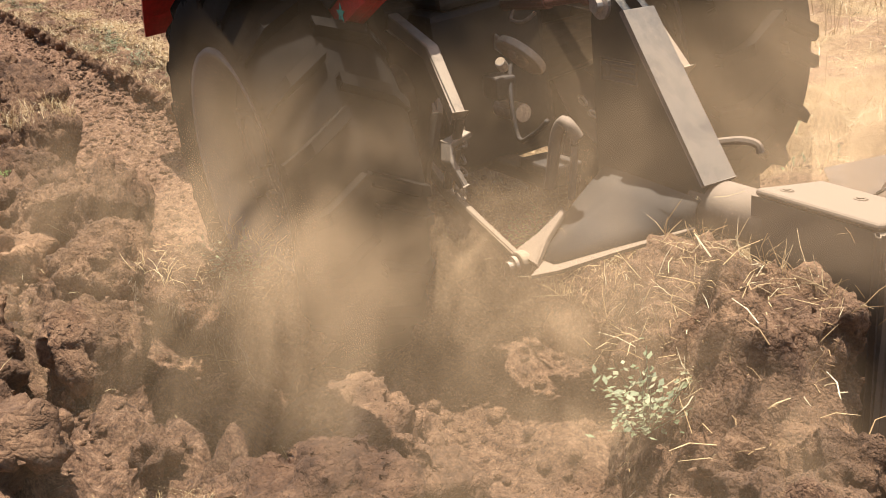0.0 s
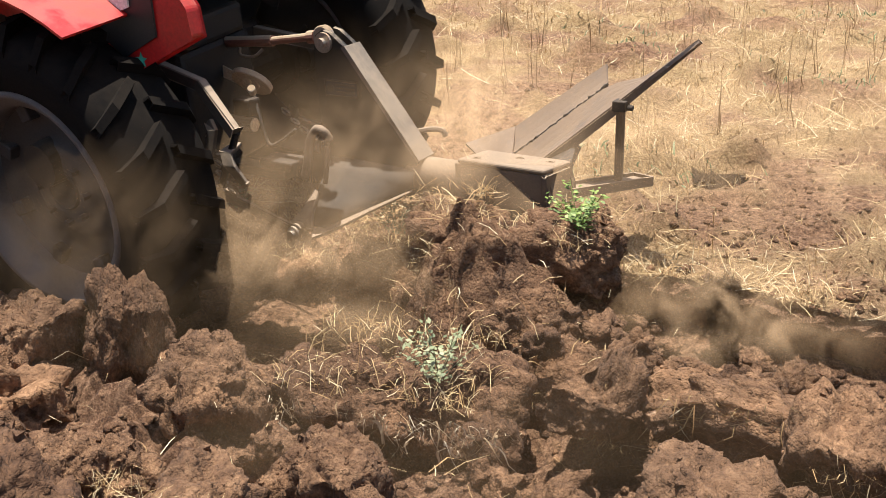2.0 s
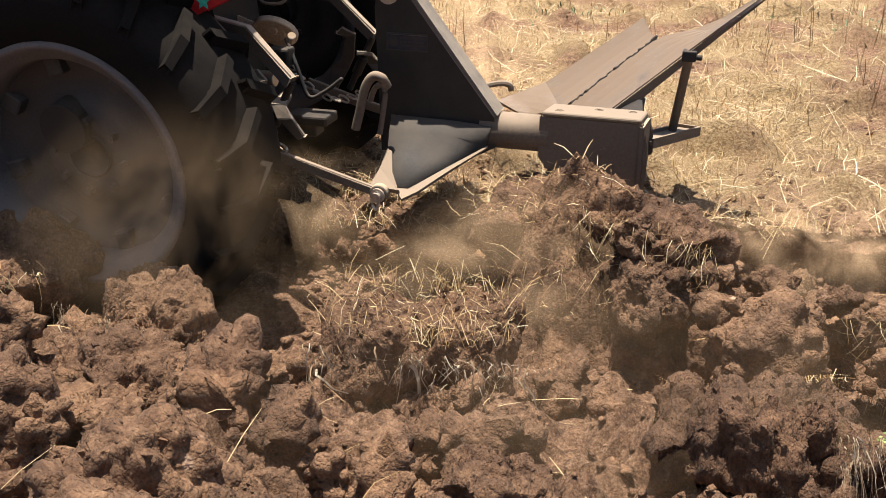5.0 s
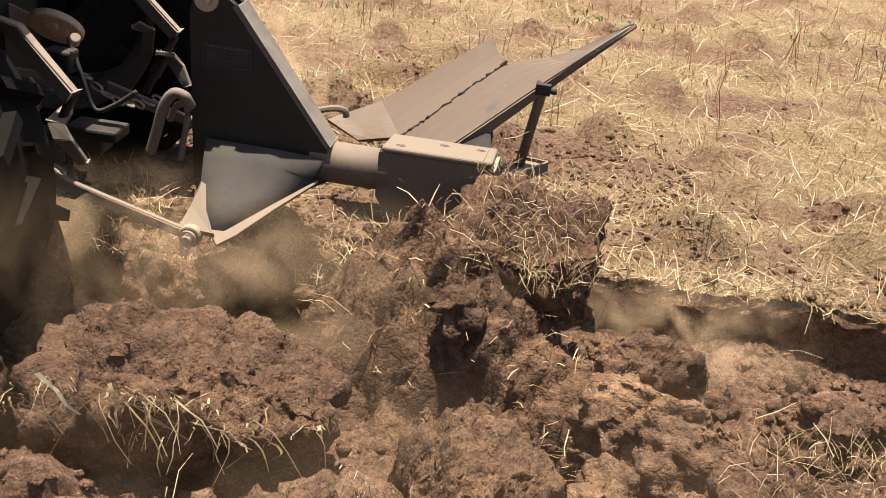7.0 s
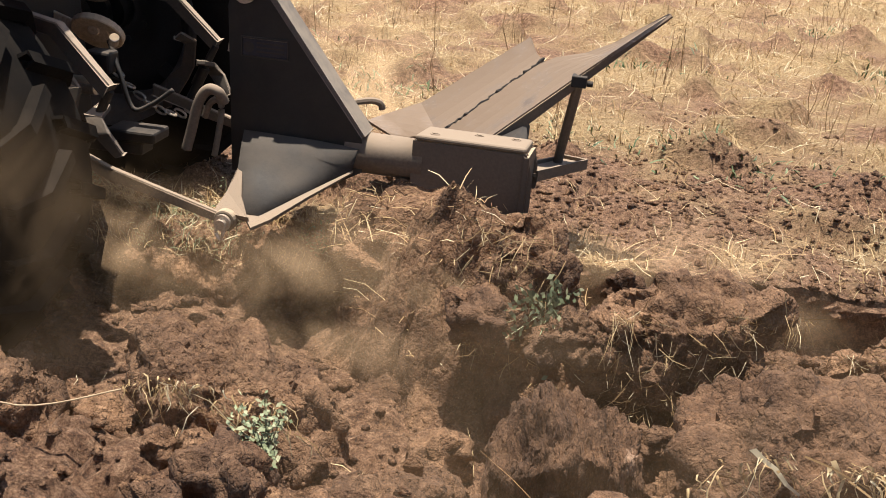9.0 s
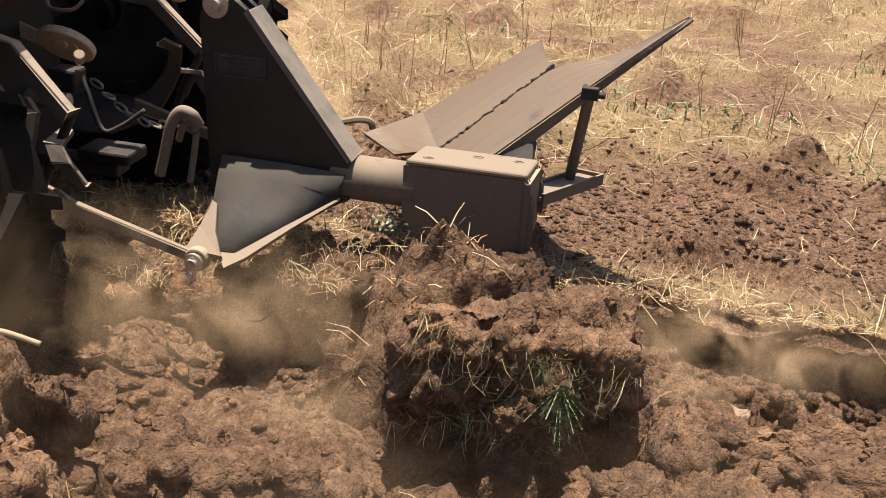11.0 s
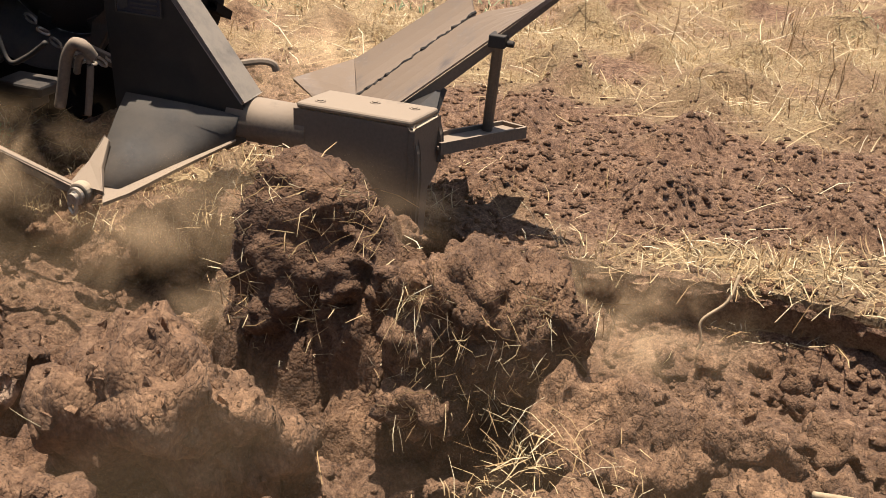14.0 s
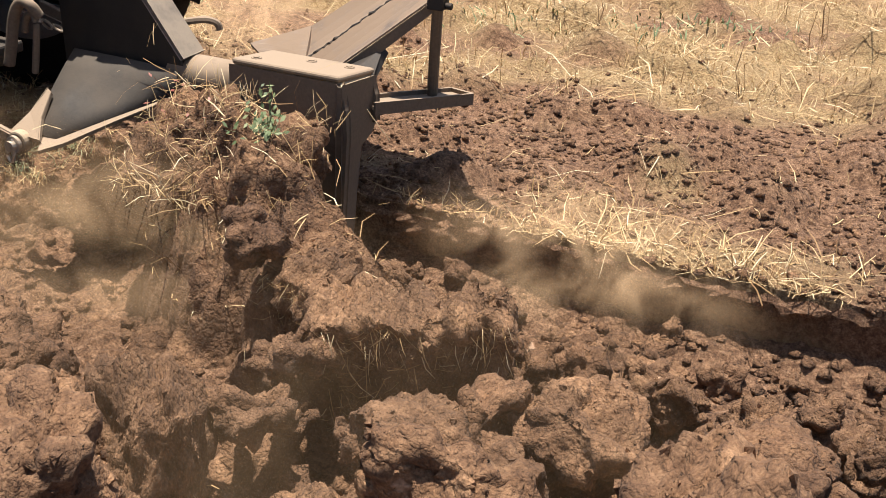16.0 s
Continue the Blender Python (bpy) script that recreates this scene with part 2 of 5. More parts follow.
def add_plate_xz(bm, outline, y0, y1):
    a = [bm.verts.new((x, y0, z)) for x, z in outline]
    b = [bm.verts.new((x, y1, z)) for x, z in outline]
    n = len(a)
    bm.faces.new(a)
    bm.faces.new(b[::-1])
    for i in range(n):
        bm.faces.new((a[i], a[(i + 1) % n], b[(i + 1) % n], b[i]))
    return bm


def add_sheet(bm, grid, thick):
    """A thick sheet over a grid of points (rows of columns)."""
    g = [[Vector(p) for p in row] for row in grid]
    R, C = len(g), len(g[0])
    nor = [[None] * C for _ in range(R)]
    for i in range(R):
        for j in range(C):
            du = g[min(i + 1, R - 1)][j] - g[max(i - 1, 0)][j]
            dv = g[i][min(j + 1, C - 1)] - g[i][max(j - 1, 0)]
            nor[i][j] = du.cross(dv).normalized()
    top = [[bm.verts.new(g[i][j] + nor[i][j] * thick / 2) for j in range(C)] for i in range(R)]
    bot = [[bm.verts.new(g[i][j] - nor[i][j] * thick / 2) for j in range(C)] for i in range(R)]
    for i in range(R - 1):
        for j in range(C - 1):
            bm.faces.new((top[i][j], top[i + 1][j], top[i + 1][j + 1], top[i][j + 1]))
            bm.faces.new((bot[i][j], bot[i][j + 1], bot[i + 1][j + 1], bot[i + 1][j]))
    for i in range(R - 1):
        for j in (0, C - 1):
            bm.faces.new((top[i][j], top[i + 1][j], bot[i + 1][j], bot[i][j]))
    for j in range(C - 1):
        for i in (0, R - 1):
            bm.faces.new((top[i][j], top[i][j + 1], bot[i][j + 1], bot[i][j]))
    return bm


def lerp_grid(a, b, c, d, nu, nv, bow=0.0, way=(0, 0, 1)):
    """Points between the edge a-b and the edge d-c, bowed along way."""
    a, b, c, d, way = (Vector(p) for p in (a, b, c, d, way))
    out = []
    for u in np.linspace(0, 1, nu):
        p, q = a.lerp(b, u), d.lerp(c, u)
        out.append([p.lerp(q, v) + way * bow * math.sin(math.pi * v) for v in np.linspace(0, 1, nv)])
    return out


def blank(name):
    ob = new(name)
    ob.empty_display_size = 0.2
    return ob


def x_at(t):
    ts, xs = zip(*TRACTOR)
    return float(np.interp(t, ts, xs))


def t_at(x):
    ts, xs = zip(*TRACTOR)
    return float(np.interp(-x, [-v for v in xs], ts))


def fbm(p, octaves=4):
    s, a = 0.0, 1.0
    for _ in range(octaves):
        s += a * noise.noise(p)
        p = p * 2.07
        a *= 0.5
    return s


# ---- the ground: one sheet to the horizon ----
def tilth(x, y):
    """Broken ploughed soil: lumps of a hand's and a fist's size."""
    a = noise.voronoi(Vector((x * 3.3, y * 3.9, 2.0)))[0]
    b = noise.voronoi(Vector((x * 9.0, y * 9.0, 5.0)))[0]
    h = 0.12 * min(0.55, a[1] - a[0]) + 0.07 * (0.5 - a[0]) + 0.03 * min(0.5, b[1] - b[0])
    return h + 0.028 * fbm(Vector((x * 15.0, y * 15.0, 1.0)), 2)


def bare_band(x, y):
    return math.exp(-((y - 1.2) / 0.6) ** 2) * min(1.0, max(0.0, (0.5 - x) / 4.0)) if y < 4 else 0.0


def furrow_edge(x):
    return 0.3 + 0.09 * noise.noise(Vector((x * 1.7, 0.0, 7.0))) + 0.03 * noise.noise(Vector((x * 4.0, 0.0, 2.0)))


def slump(x):
    """Where the furrow's bank has crumbled in and half filled it."""
    return 0.13 * max(0.0, min(1.0, 0.35 + 1.5 * noise.noise(Vector((x * 0.75, 4.0, 0.0))) + 0.9 * math.exp(-((x + 5.6) / 1.3) ** 2)))


# profile of the furrow's bank, undercut: (towards the field, height)
BANK = [(0.0, 0.0), (-0.03, -0.025), (-0.025, -0.06), (0.02, -0.095), (0.06, -0.14), (0.065, -0.19), (0.03, -0.23), (-0.03, -0.26), (-0.08, -0.29)]


def bank_point(x, u):
    k = [i / (len(BANK) - 1) for i in range(len(BANK))]
    y, z = (float(np.interp(u, k, [b[c] for b in BANK])) for c in (0, 1))
    e = furrow_edge(x)
    y *= 0.7 + 0.9 * noise.noise(Vector((x * 1.3, 0.0, 3.0)))
    bell = math.sin(math.pi * min(1, max(0.12, u)))
    p = Vector((x * 11.0, z * 13.0, 1.0))
    y += bell * (0.07 * (0.4 - noise.voronoi(p)[0][0]) + 0.03 * fbm(p * 1.7, 2) + 0.06 * noise.noise(Vector((x * 3.0, z * 4.0, 6.0))))
    top = ground_height(x, e + 0.001)
    low = ground_height(x, e - 0.06)
    return e + y, top + (low - top) * z / -0.29


def ground_height(x, y):
    lump = 0.05 * fbm(Vector((x * 1.3, y * 1.3, 3.0)), 3)
    rough = 0.03 * fbm(Vector((x * 7.0, y * 7.0, 1.0)), 3)
    edge = furrow_edge(x)
    if y > edge:
        clump = max(0.0, noise.noise(Vector((x * 2.6, y * 3.2, 9.0))) - 0.15)
        return 0.3 * lump + 0.5 * rough * (1.5 if y < 2.6 else 0.9) + (0.24 * tilth(x, y) - 0.03) * bare_band(x, y) + 0.3 * clump * min(1.0, (y - edge) / 0.4)
    if y > -1.0:
        u = max(0.0, 1 - (edge - y) / 0.2)
        return -0.28 + 0.75 * (1 - 0.6 * u) * tilth(x, y) + slump(x) * (0.35 + 0.65 * u)
    u = min(1.0, (-1.0 - y) / 0.4)
    return -0.30 + 0.45 * tilth(x, y) * (1 - u) + (0.19 + 1.2 * lump + 1.5 * tilth(x, y)) * u


def litter_at(x, y):
    """How much straw covers the soil."""
    if y < 0.22:
        return 0.0
    n = noise.noise(Vector((x * 0.9, y * 1.4, 5.0))) + 0.6 * noise.noise(Vector((x * 3.1, y * 4.2, 8.0)))
    bare = 0.0
    if x < 0.5:
        bare = math.exp(-((y - 1.2 - 0.15 * n) / 0.6) ** 2) * min(1, (0.5 - x) / 4.0)
    v = 0.66 + 1.45 * n - 1.2 * bare
    if y < 0.6:
        v += 0.08
    return max(0.0, min(1.0, v))


def ground():
    xs = np.concatenate([np.linspace(-400, -40, 8), np.linspace(-36, -13.9, 14), np.arange(-13.5, 8.5, 0.035), np.linspace(8.9, 36, 14), np.linspace(60, 400, 6)])
    ys = np.concatenate([np.linspace(-300, -30, 5), np.concatenate([np.linspace(-25, -5.2, 8), np.arange(-4.9, -3.62, 0.1)]), np.arange(-3.6, 0.235, 0.03), np.linspace(0.28, 0.3, 13), np.arange(0.32, 2.6, 0.03), np.arange(2.64, 6, 0.06), np.linspace(6.1, 14, 60), np.linspace(15, 60, 20), np.linspace(80, 600, 8)])
    nx, ny = len(xs), len(ys)
    co = np.empty((nx, ny, 3), np.float32)
    li = np.zeros((nx, ny), np.float32)
    for i, x in enumerate(xs):
        for j, y in enumerate(ys):
            near = -16.5 < x < 9.5 and -5.2 < y < 15
            bank = near and 0.279 < y < 0.2995
            if bank:
                v, z = bank_point(x, (0.3 - y) / 0.02)
            else:
                v = y + (furrow_edge(x) - 0.3) * math.exp(-((y - 0.3) / 0.5) ** 2) if near else y
                z = ground_height(x, v) if near else (0.0 if y > 0 else -0.05)
            co[i, j] = (x, v, z)
            li[i, j] = (0.0 if bank else litter_at(x, y)) if near else (0.9 if y > 0 else 0.0)
    jit = np.random.default_rng(4).normal(0, 0.0045, co.shape)
    co += jit * ((co[..., 1] < 0.45) & (co[..., 1] > -3.6))[..., None]
    idx = np.arange(nx * ny).reshape(nx, ny)
    quads = np.stack([idx[:-1, :-1], idx[1:, :-1], idx[1:, 1:], idx[:-1, 1:]], -1).reshape(-1, 4)
    me = bpy.data.meshes.new("ground")
    me.vertices.add(nx * ny)
    me.vertices.foreach_set("co", co.ravel())
    me.loops.add(quads.size)
    me.loops.foreach_set("vertex_index", quads.ravel().astype(np.int32))
    me.polygons.add(len(quads))
    me.polygons.foreach_set("loop_start", np.arange(0, quads.size, 4, dtype=np.int32))
    me.update(calc_edges=True)
    me.polygons.foreach_set("use_smooth", co[:-1, :-1, 1].reshape(-1) > 0.5)
    at = me.color_attributes.new("litter", 'FLOAT_COLOR', 'POINT')
    rgba = np.ones((nx * ny, 4), np.float32)
    rgba[:, :3] = li.reshape(-1, 1)
    at.data.foreach_set("color", rgba.ravel())
    me.materials.append(GROUND)
    tagged(new("ground", me), "stubble field with straw litter, an open furrow and turned brown soil", "field", kind="structure")


ground()


def mesh_from(name, co, faces, material):
    """A mesh from arrays of points and of triangles or quads."""
    co, faces = np.asarray(co, np.float32), np.asarray(faces, np.int32)
    me = bpy.data.meshes.new(name)
    me.vertices.add(len(co))
    me.vertices.foreach_set("co", co.ravel())
    k = faces.shape[1]
    me.loops.add(faces.size)
    me.loops.foreach_set("vertex_index", faces.ravel())
    me.polygons.add(len(faces))
    me.polygons.foreach_set("loop_start", np.arange(0, faces.size, k, dtype=np.int32))
    me.update(calc_edges=True)
    me.materials.append(material)
    return me


def blades(rng, base, length, width, lean, droop=0.3):
    """Bent strips, each of two quads: base points (n, 3), lean 0 upright .. 1 lying."""
    n = len(base)
    az = rng.uniform(0, 2 * np.pi, n)
    d = np.stack([np.cos(az), np.sin(az), 0 * az], -1)
    side = np.stack([-np.sin(az), np.cos(az), 0 * az], -1) * (width / 2)[:, None]
    tilt = rng.uniform(-0.6, 0.6, n)
    side[:, 2] = np.sin(tilt) * width / 2
    up = np.sqrt(np.maximum(0.0, 1 - lean ** 2))
    mid = base + d * (lean * length * 0.5)[:, None]
    mid[:, 2] += up * length * 0.5
    bend = rng.normal(0, 0.2, (n, 3)) * length[:, None]
    mid += bend * 0.4
    end = base + d * (np.minimum(1.0, lean + droop * 0.4) * length)[:, None]
    end[:, 2] += up * length * (1 - droop)
    end += bend * 0.3
    co = np.stack([base - side, base + side, mid - side, mid + side, end - side * 0.5, end + side * 0.5], 1).reshape(-1, 3)
    o = (np.arange(n) * 6)[:, None]
    q = np.concatenate([o + np.array([0, 1, 3, 2]), o + np.array([2, 3, 5, 4])], 1).reshape(-1, 4)
    return co, q


# ---- clods ----
CRUMB_SHAPE = [(1, 0, -0.5), (-0.5, 0.87, -0.5), (-0.5, -0.87, -0.5), (0.1, 0.05, 0.9), (-0.75, 0.1, 0.3), (0.6, -0.6, 0.4), (0.45, 0.7, 0.35)]
CRUMB_FACES = [(0, 2, 1), (0, 6, 5), (0, 1, 6), (1, 4, 6), (1, 2, 4), (2, 5, 4), (0, 5, 2), (3, 5, 6), (3, 4, 5), (3, 6, 4)]


def chance(p):
    """A steady random number from 0 to 1 for a point."""
    v = math.sin(p[0] * 12.9898 + p[1] * 78.233 + p[2] * 37.719) * 43758.5453
    return v - math.floor(v)


def crumbs_on(p, scale, off):
    """Rounded crumbs of one size: each stands out by its own height, with a crack round it."""
    d, pts = noise.voronoi(p * scale + off)
    return 0.55 * (chance(pts[0]) - 0.5) * min(1.0, 4 * (d[1] - d[0])) + 0.55 - 1.5 * d[0] * d[0]


def clod_mesh(name, seed, size, step, material, blocky=0.6, lump=0.22, bits=150, undercut=0.0):
    """A broken block of soil: cut faces, skin of angular crumbs of three sizes, and loose crumbs that stick to it."""
    bm = bmesh.new()
    cells = [max(4, int(v / step)) for v in size]
    for a, b, c in ((0, 1, 2), (1, 2, 0), (2, 0, 1)):
        for side in (-1, 1):
            rows = []
            for i in range(cells[a] + 1):
                rows.append([])
                for j in range(cells[b] + 1):
                    p = [0, 0, 0]
                    p[a], p[b], p[c] = i / cells[a] * 2 - 1, j / cells[b] * 2 - 1, side
                    rows[-1].append(bm.verts.new(p))
            for i in range(cells[a]):
                for j in range(cells[b]):
                    q = (rows[i][j], rows[i + 1][j], rows[i + 1][j + 1], rows[i][j + 1])
                    bm.faces.new(q if side > 0 else q[::-1])
    bmesh.ops.remove_doubles(bm, verts=bm.verts, dist=1e-4)
    rng = random.Random(seed)
    off = Vector((rng.uniform(-50, 50), rng.uniform(-50, 50), rng.uniform(-50, 50)))
    cuts = []
    for _ in range(9):
        d = Vector((rng.gauss(0, 1), rng.gauss(0, 1), rng.gauss(0, 1))).normalized()
        cuts.append((d, rng.uniform(0.66, 0.95)))
    for v in bm.verts:
        p = v.co.copy()
        e = 1.0 + 1.6 * blocky
        p = p / (abs(p.x) ** (2 * e) + abs(p.y) ** (2 * e) + abs(p.z) ** (2 * e)) ** (1 / (2 * e))
        for d, h in cuts:
            k = p.dot(d)
            if k > h:
                p *= 1 - 0.95 * (1 - h / k)
        if p.y < 0:
            p.y *= 1.0 - undercut * 0.5 * (1 - p.z)
        v.co = Vector((p.x * size[0] / 2, p.y * size[1] / 2, p.z * size[2] / 2))
    bm.normal_update()
    girth = min(size)
    for v, p, out in [(v, v.co.copy(), v.normal.copy()) for v in bm.verts]:
        p = p + out * girth * lump * 0.55 * fbm(p * (1.0 / girth) + off, 2)
        w = p + 0.02 * Vector((noise.noise(p * 14 + off), noise.noise(p * 14 - off), noise.noise(p * 14 + off * 2)))
        rough = 0.5 + 0.9 * max(0.0, min(1.0, 0.5 + fbm(p * 5.0 - off, 2)))
        h = 0.05 * crumbs_on(w, 2.6 / girth, off) * min(1.0, girth / 0.25) + rough * (0.024 * crumbs_on(w, 17, off) + 0.013 * crumbs_on(w, 38, -off))
        h -= 0.03 * max(0.0, fbm(p * 8 + off * 3, 2) - 0.25)
        v.co = p + out * (h - 0.012) + Vector((rng.gauss(0, 0.002), rng.gauss(0, 0.002), rng.gauss(0, 0.002)))
    faces = list(bm.faces)
    for f in faces:
        f.smooth = True
    for _ in range(bits):
        f = rng.choice(faces)
        c = f.calc_center_median()
        q = (0.004 + 0.013 * rng.random() ** 2.5) * (size[0] / 0.46) ** 0.5
        turn = Euler((rng.uniform(0, 6), rng.uniform(0, 6), rng.uniform(0, 6))).to_matrix()
        vs = [bm.verts.new(c + turn @ Vector(w) * q * rng.uniform(0.7, 1.3)) for w in CRUMB_SHAPE]
        for w in CRUMB_FACES:
            bm.faces.new([vs[i] for i in w])
    me = bpy.data.meshes.new(name)
    bm.to_mesh(me)
    bm.free()
    me.materials.append(material)
    return me


BIG = [clod_mesh("clod", 100 + i, (0.46, 0.34, 0.28), 0.0145, SOIL_PLATE if i % 4 == 0 else SOIL, 0.5 + 0.15 * (i % 4), 0.26, 170, 0.35) for i in range(11)]
MID = [clod_mesh("clod", 200 + i, (0.22, 0.18, 0.15), 0.0195, SOIL_PLATE if i % 6 == 0 else SOIL, 0.3, 0.26, 8) for i in range(12)]
SMALL = [clod_mesh("clod", 250 + i, (0.22, 0.18, 0.15), 0.0265, CRUMB, 0.3, 0.3, 3) for i in range(12)]
SLAB = [clod_mesh("furrow_slice", 300 + i, (0.86, 0.5, 0.31), 0.0165, SOIL, 0.7, 0.3, 200, 0.2) for i in range(5)]
SHORT = [clod_mesh("furrow_slice", 330 + i, (0.42, 0.48, 0.31), 0.0165, SOIL, 0.6, 0.3, 120, 0.2) for i in range(5)]
TURNED = [clod_mesh("turned_slab", 350 + i, (0.86, 0.5, 0.34), 0.0155, SOIL_PLATE if i == 1 else SOIL, 0.5, 0.22, 220, 0.5) for i in range(4)]


def turf_mesh(seed, sx, sy, n, green):
    rng = np.random.default_rng(seed)
    base = np.stack([rng.uniform(-sx / 2, sx / 2, n), rng.uniform(-sy / 2, sy / 2, n), np.zeros(n)], -1)
    base[:, :2] += 0.25 * rng.normal(0, 1, (n, 2)) * (sx, sy) * (rng.random(n) < 0.2)[:, None]
    long, lean = 0.025 + 0.11 * rng.random(n) ** 2, rng.uniform(0.5, 1.0, n)
    # longer stalks in bunches along the torn rim
    hang = rng.random(n) < 0.35
    bunch = rng.uniform(-sx / 2, sx / 2, 6)
    base[hang, 0] = rng.choice(bunch, hang.sum()) + rng.normal(0, 0.035, hang.sum())
    base[hang, 1] = rng.choice((-1.0, 1.0), hang.sum()) * sy * rng.uniform(0.4, 0.52, hang.sum())
    base[hang, 2] -= 0.02
    long[hang] = rng.uniform(0.04, 0.12, hang.sum())
    lean[hang] = rng.uniform(0.3, 0.97, hang.sum())
    co, q = blades(rng, base, long, rng.uniform(0.0011, 0.0029, n), lean, 0.3)
    return mesh_from("turf", co, q, PALE_LEAF if green else STRAW)


TURF = [turf_mesh(i, 0.74, 0.42, 480, False) for i in range(4)]
SHORT_TURF = [turf_mesh(20 + i, 0.36, 0.4, 260, False) for i in range(4)]
GREEN_TURF = [turf_mesh(40 + i, 0.6, 0.36, 260, True) for i in range(2)]


def weed_mesh(seed, n=60, r=0.13, material=LEAF):
    """A leafy weed: thin stems with many small pointed leaves."""
    rng = np.random.default_rng(seed)
    co, q = [], []
    for _ in range(14):
        az, out = rng.uniform(0, 6.28), rng.uniform(0.3, 1.0)
        tip = np.array([math.cos(az) * out * r, math.sin(az) * out * r, r * rng.uniform(0.5, 1.2)])
        for s in np.linspace(0.15, 1, n // 6):
            c = tip * s * np.array([1, 1, 1.25 - 0.25 * s]) + rng.normal(0, 0.012, 3)
            a2 = rng.uniform(0, 6.28)
            L, w = rng.uniform(0.014, 0.032), rng.uniform(0.004, 0.0085)
            d = np.array([math.cos(a2), math.sin(a2), rng.uniform(-0.3, 0.5)])
            sd = np.array([-math.sin(a2), math.cos(a2), rng.uniform(-0.4, 0.4)])
            k = len(co)
            co += [c, c + d * L * 0.5 + sd * w, c + d * L, c + d * L * 0.5 - sd * w]
            q.append((k, k + 1, k + 2, k + 3))
        w = 0.0016
        k = len(co)
        co += [np.array([-w, 0, 0]), np.array([w, 0, 0]), tip + (w, 0, 0), tip - (w, 0, 0)]
        q.append((k, k + 1, k + 2, k + 3))
    return mesh_from("weed", np.array(co), q, material)


WEEDS = [weed_mesh(i) for i in range(3)]
FRESH_LEAF = blade_material("fresh_green_leaf", [(0, (0.09, 0.15, 0.03)), (0.6, (0.2, 0.29, 0.06)), (1, (0.42, 0.48, 0.16))], 0.5)
FRESH_WEED = weed_mesh(55, 160, 0.15, FRESH_LEAF)
RED_WEED = weed_mesh(31, 27, 0.2, RED_STEM)
PALE_WEEDS = [weed_mesh(10 + i, 90, 0.16, PALE_LEAF) for i in range(2)]

MOVING = []          # (object, rows) for motions()
rng = random.Random(7)

# slice path in the plough's frame: (x behind the shaft's front end, y, z of the middle, roll)
SLICE_PATH = [(-0.25, 0.08, -0.15, 0), (0.0, 0.05, -0.07, 5), (0.16, -0.04, 0.09, 14), (0.34, -0.15, 0.2, 34),
              (0.55, -0.32, 0.22, 70), (0.8, -0.52, 0.14, 112), (1.1, -0.64, 0.06, 146), (1.4, -0.7, 0.0, 158)]


def station_rows(x, path, dy, dz, dx, roll_gain, yaw, pitch, rest, turf_yaw=0):
    """Rows for a piece that lies at x until the plough turns it over."""
    def at(s):
        k = [p[0] for p in path]
        y, z, roll = (float(np.interp(s, k, [p[c] for p in path])) for c in (1, 2, 3))
        u = float(np.interp(s, (k[0], k[-1]), (0, 1)))
        return (pose(x + dx * u, y + dy * u, z + dz * 4 * u * (1 - u) + rest, 0, 0, 0)
                @ pose(0, 0, 0, roll * roll_gain, pitch * u, yaw * u + turf_yaw))
    rows = [(0.0, at(x - x_at(0.0)))]
    for s in (-0.2, 0.02, 0.18, 0.34, 0.5, 0.68, 0.9, 1.15, 1.4):
        X = x - s
        if TRACTOR[-1][1] < X < TRACTOR[0][1]:
            t = t_at(X)
            if t - rows[-1][0] > 0.07 and t < 15.93:
                rows.append((t, at(s)))
    rows.append((16.0, at(x - x_at(16.0))))
    return rows


def slice_thing(k, L, x=0.0):
    short = L < 0.58
    ob = new("furrow_slice", (SHORT if short else SLAB)[k % 5])
    ob.scale = (L / (0.42 if short else 0.86), rng.uniform(0.85, 1.05), rng.uniform(0.9, 1.1))
    green = rng.random() < 0.35 and not short
    tagged(ob, "slab of brown soil with straw and roots on its turf side" if not green else "slab of brown soil with wilted green weeds on its turf side", "soil clod", "turned furrow slices")
    turf = tagged(new("turf", (SHORT_TURF if short else TURF)[k % 4]), "mat of dry straw", kind="stuff")
    turf.parent = ob
    turf.location = (0, 0, 0.13)
    if green and not short:
        g = tagged(new("weed_cover", GREEN_TURF[k % 2]), "wilted green weeds", kind="stuff")
        g.parent = ob
        g.location = (0, 0, 0.13)
    if x < 3.4 < x + L:
        w = new("weed", FRESH_WEED)
        w.parent = ob
        w.matrix_basis = pose(0.02, -0.03, 0.13, 0, 0, 0)
    elif rng.random() < 0.3:
        w = new("weed", (WEEDS + PALE_WEEDS)[k % 5])
        w.parent = ob
        w.location = (rng.uniform(-0.2, 0.2), rng.uniform(-0.05, 0.18), 0.13)
    return ob


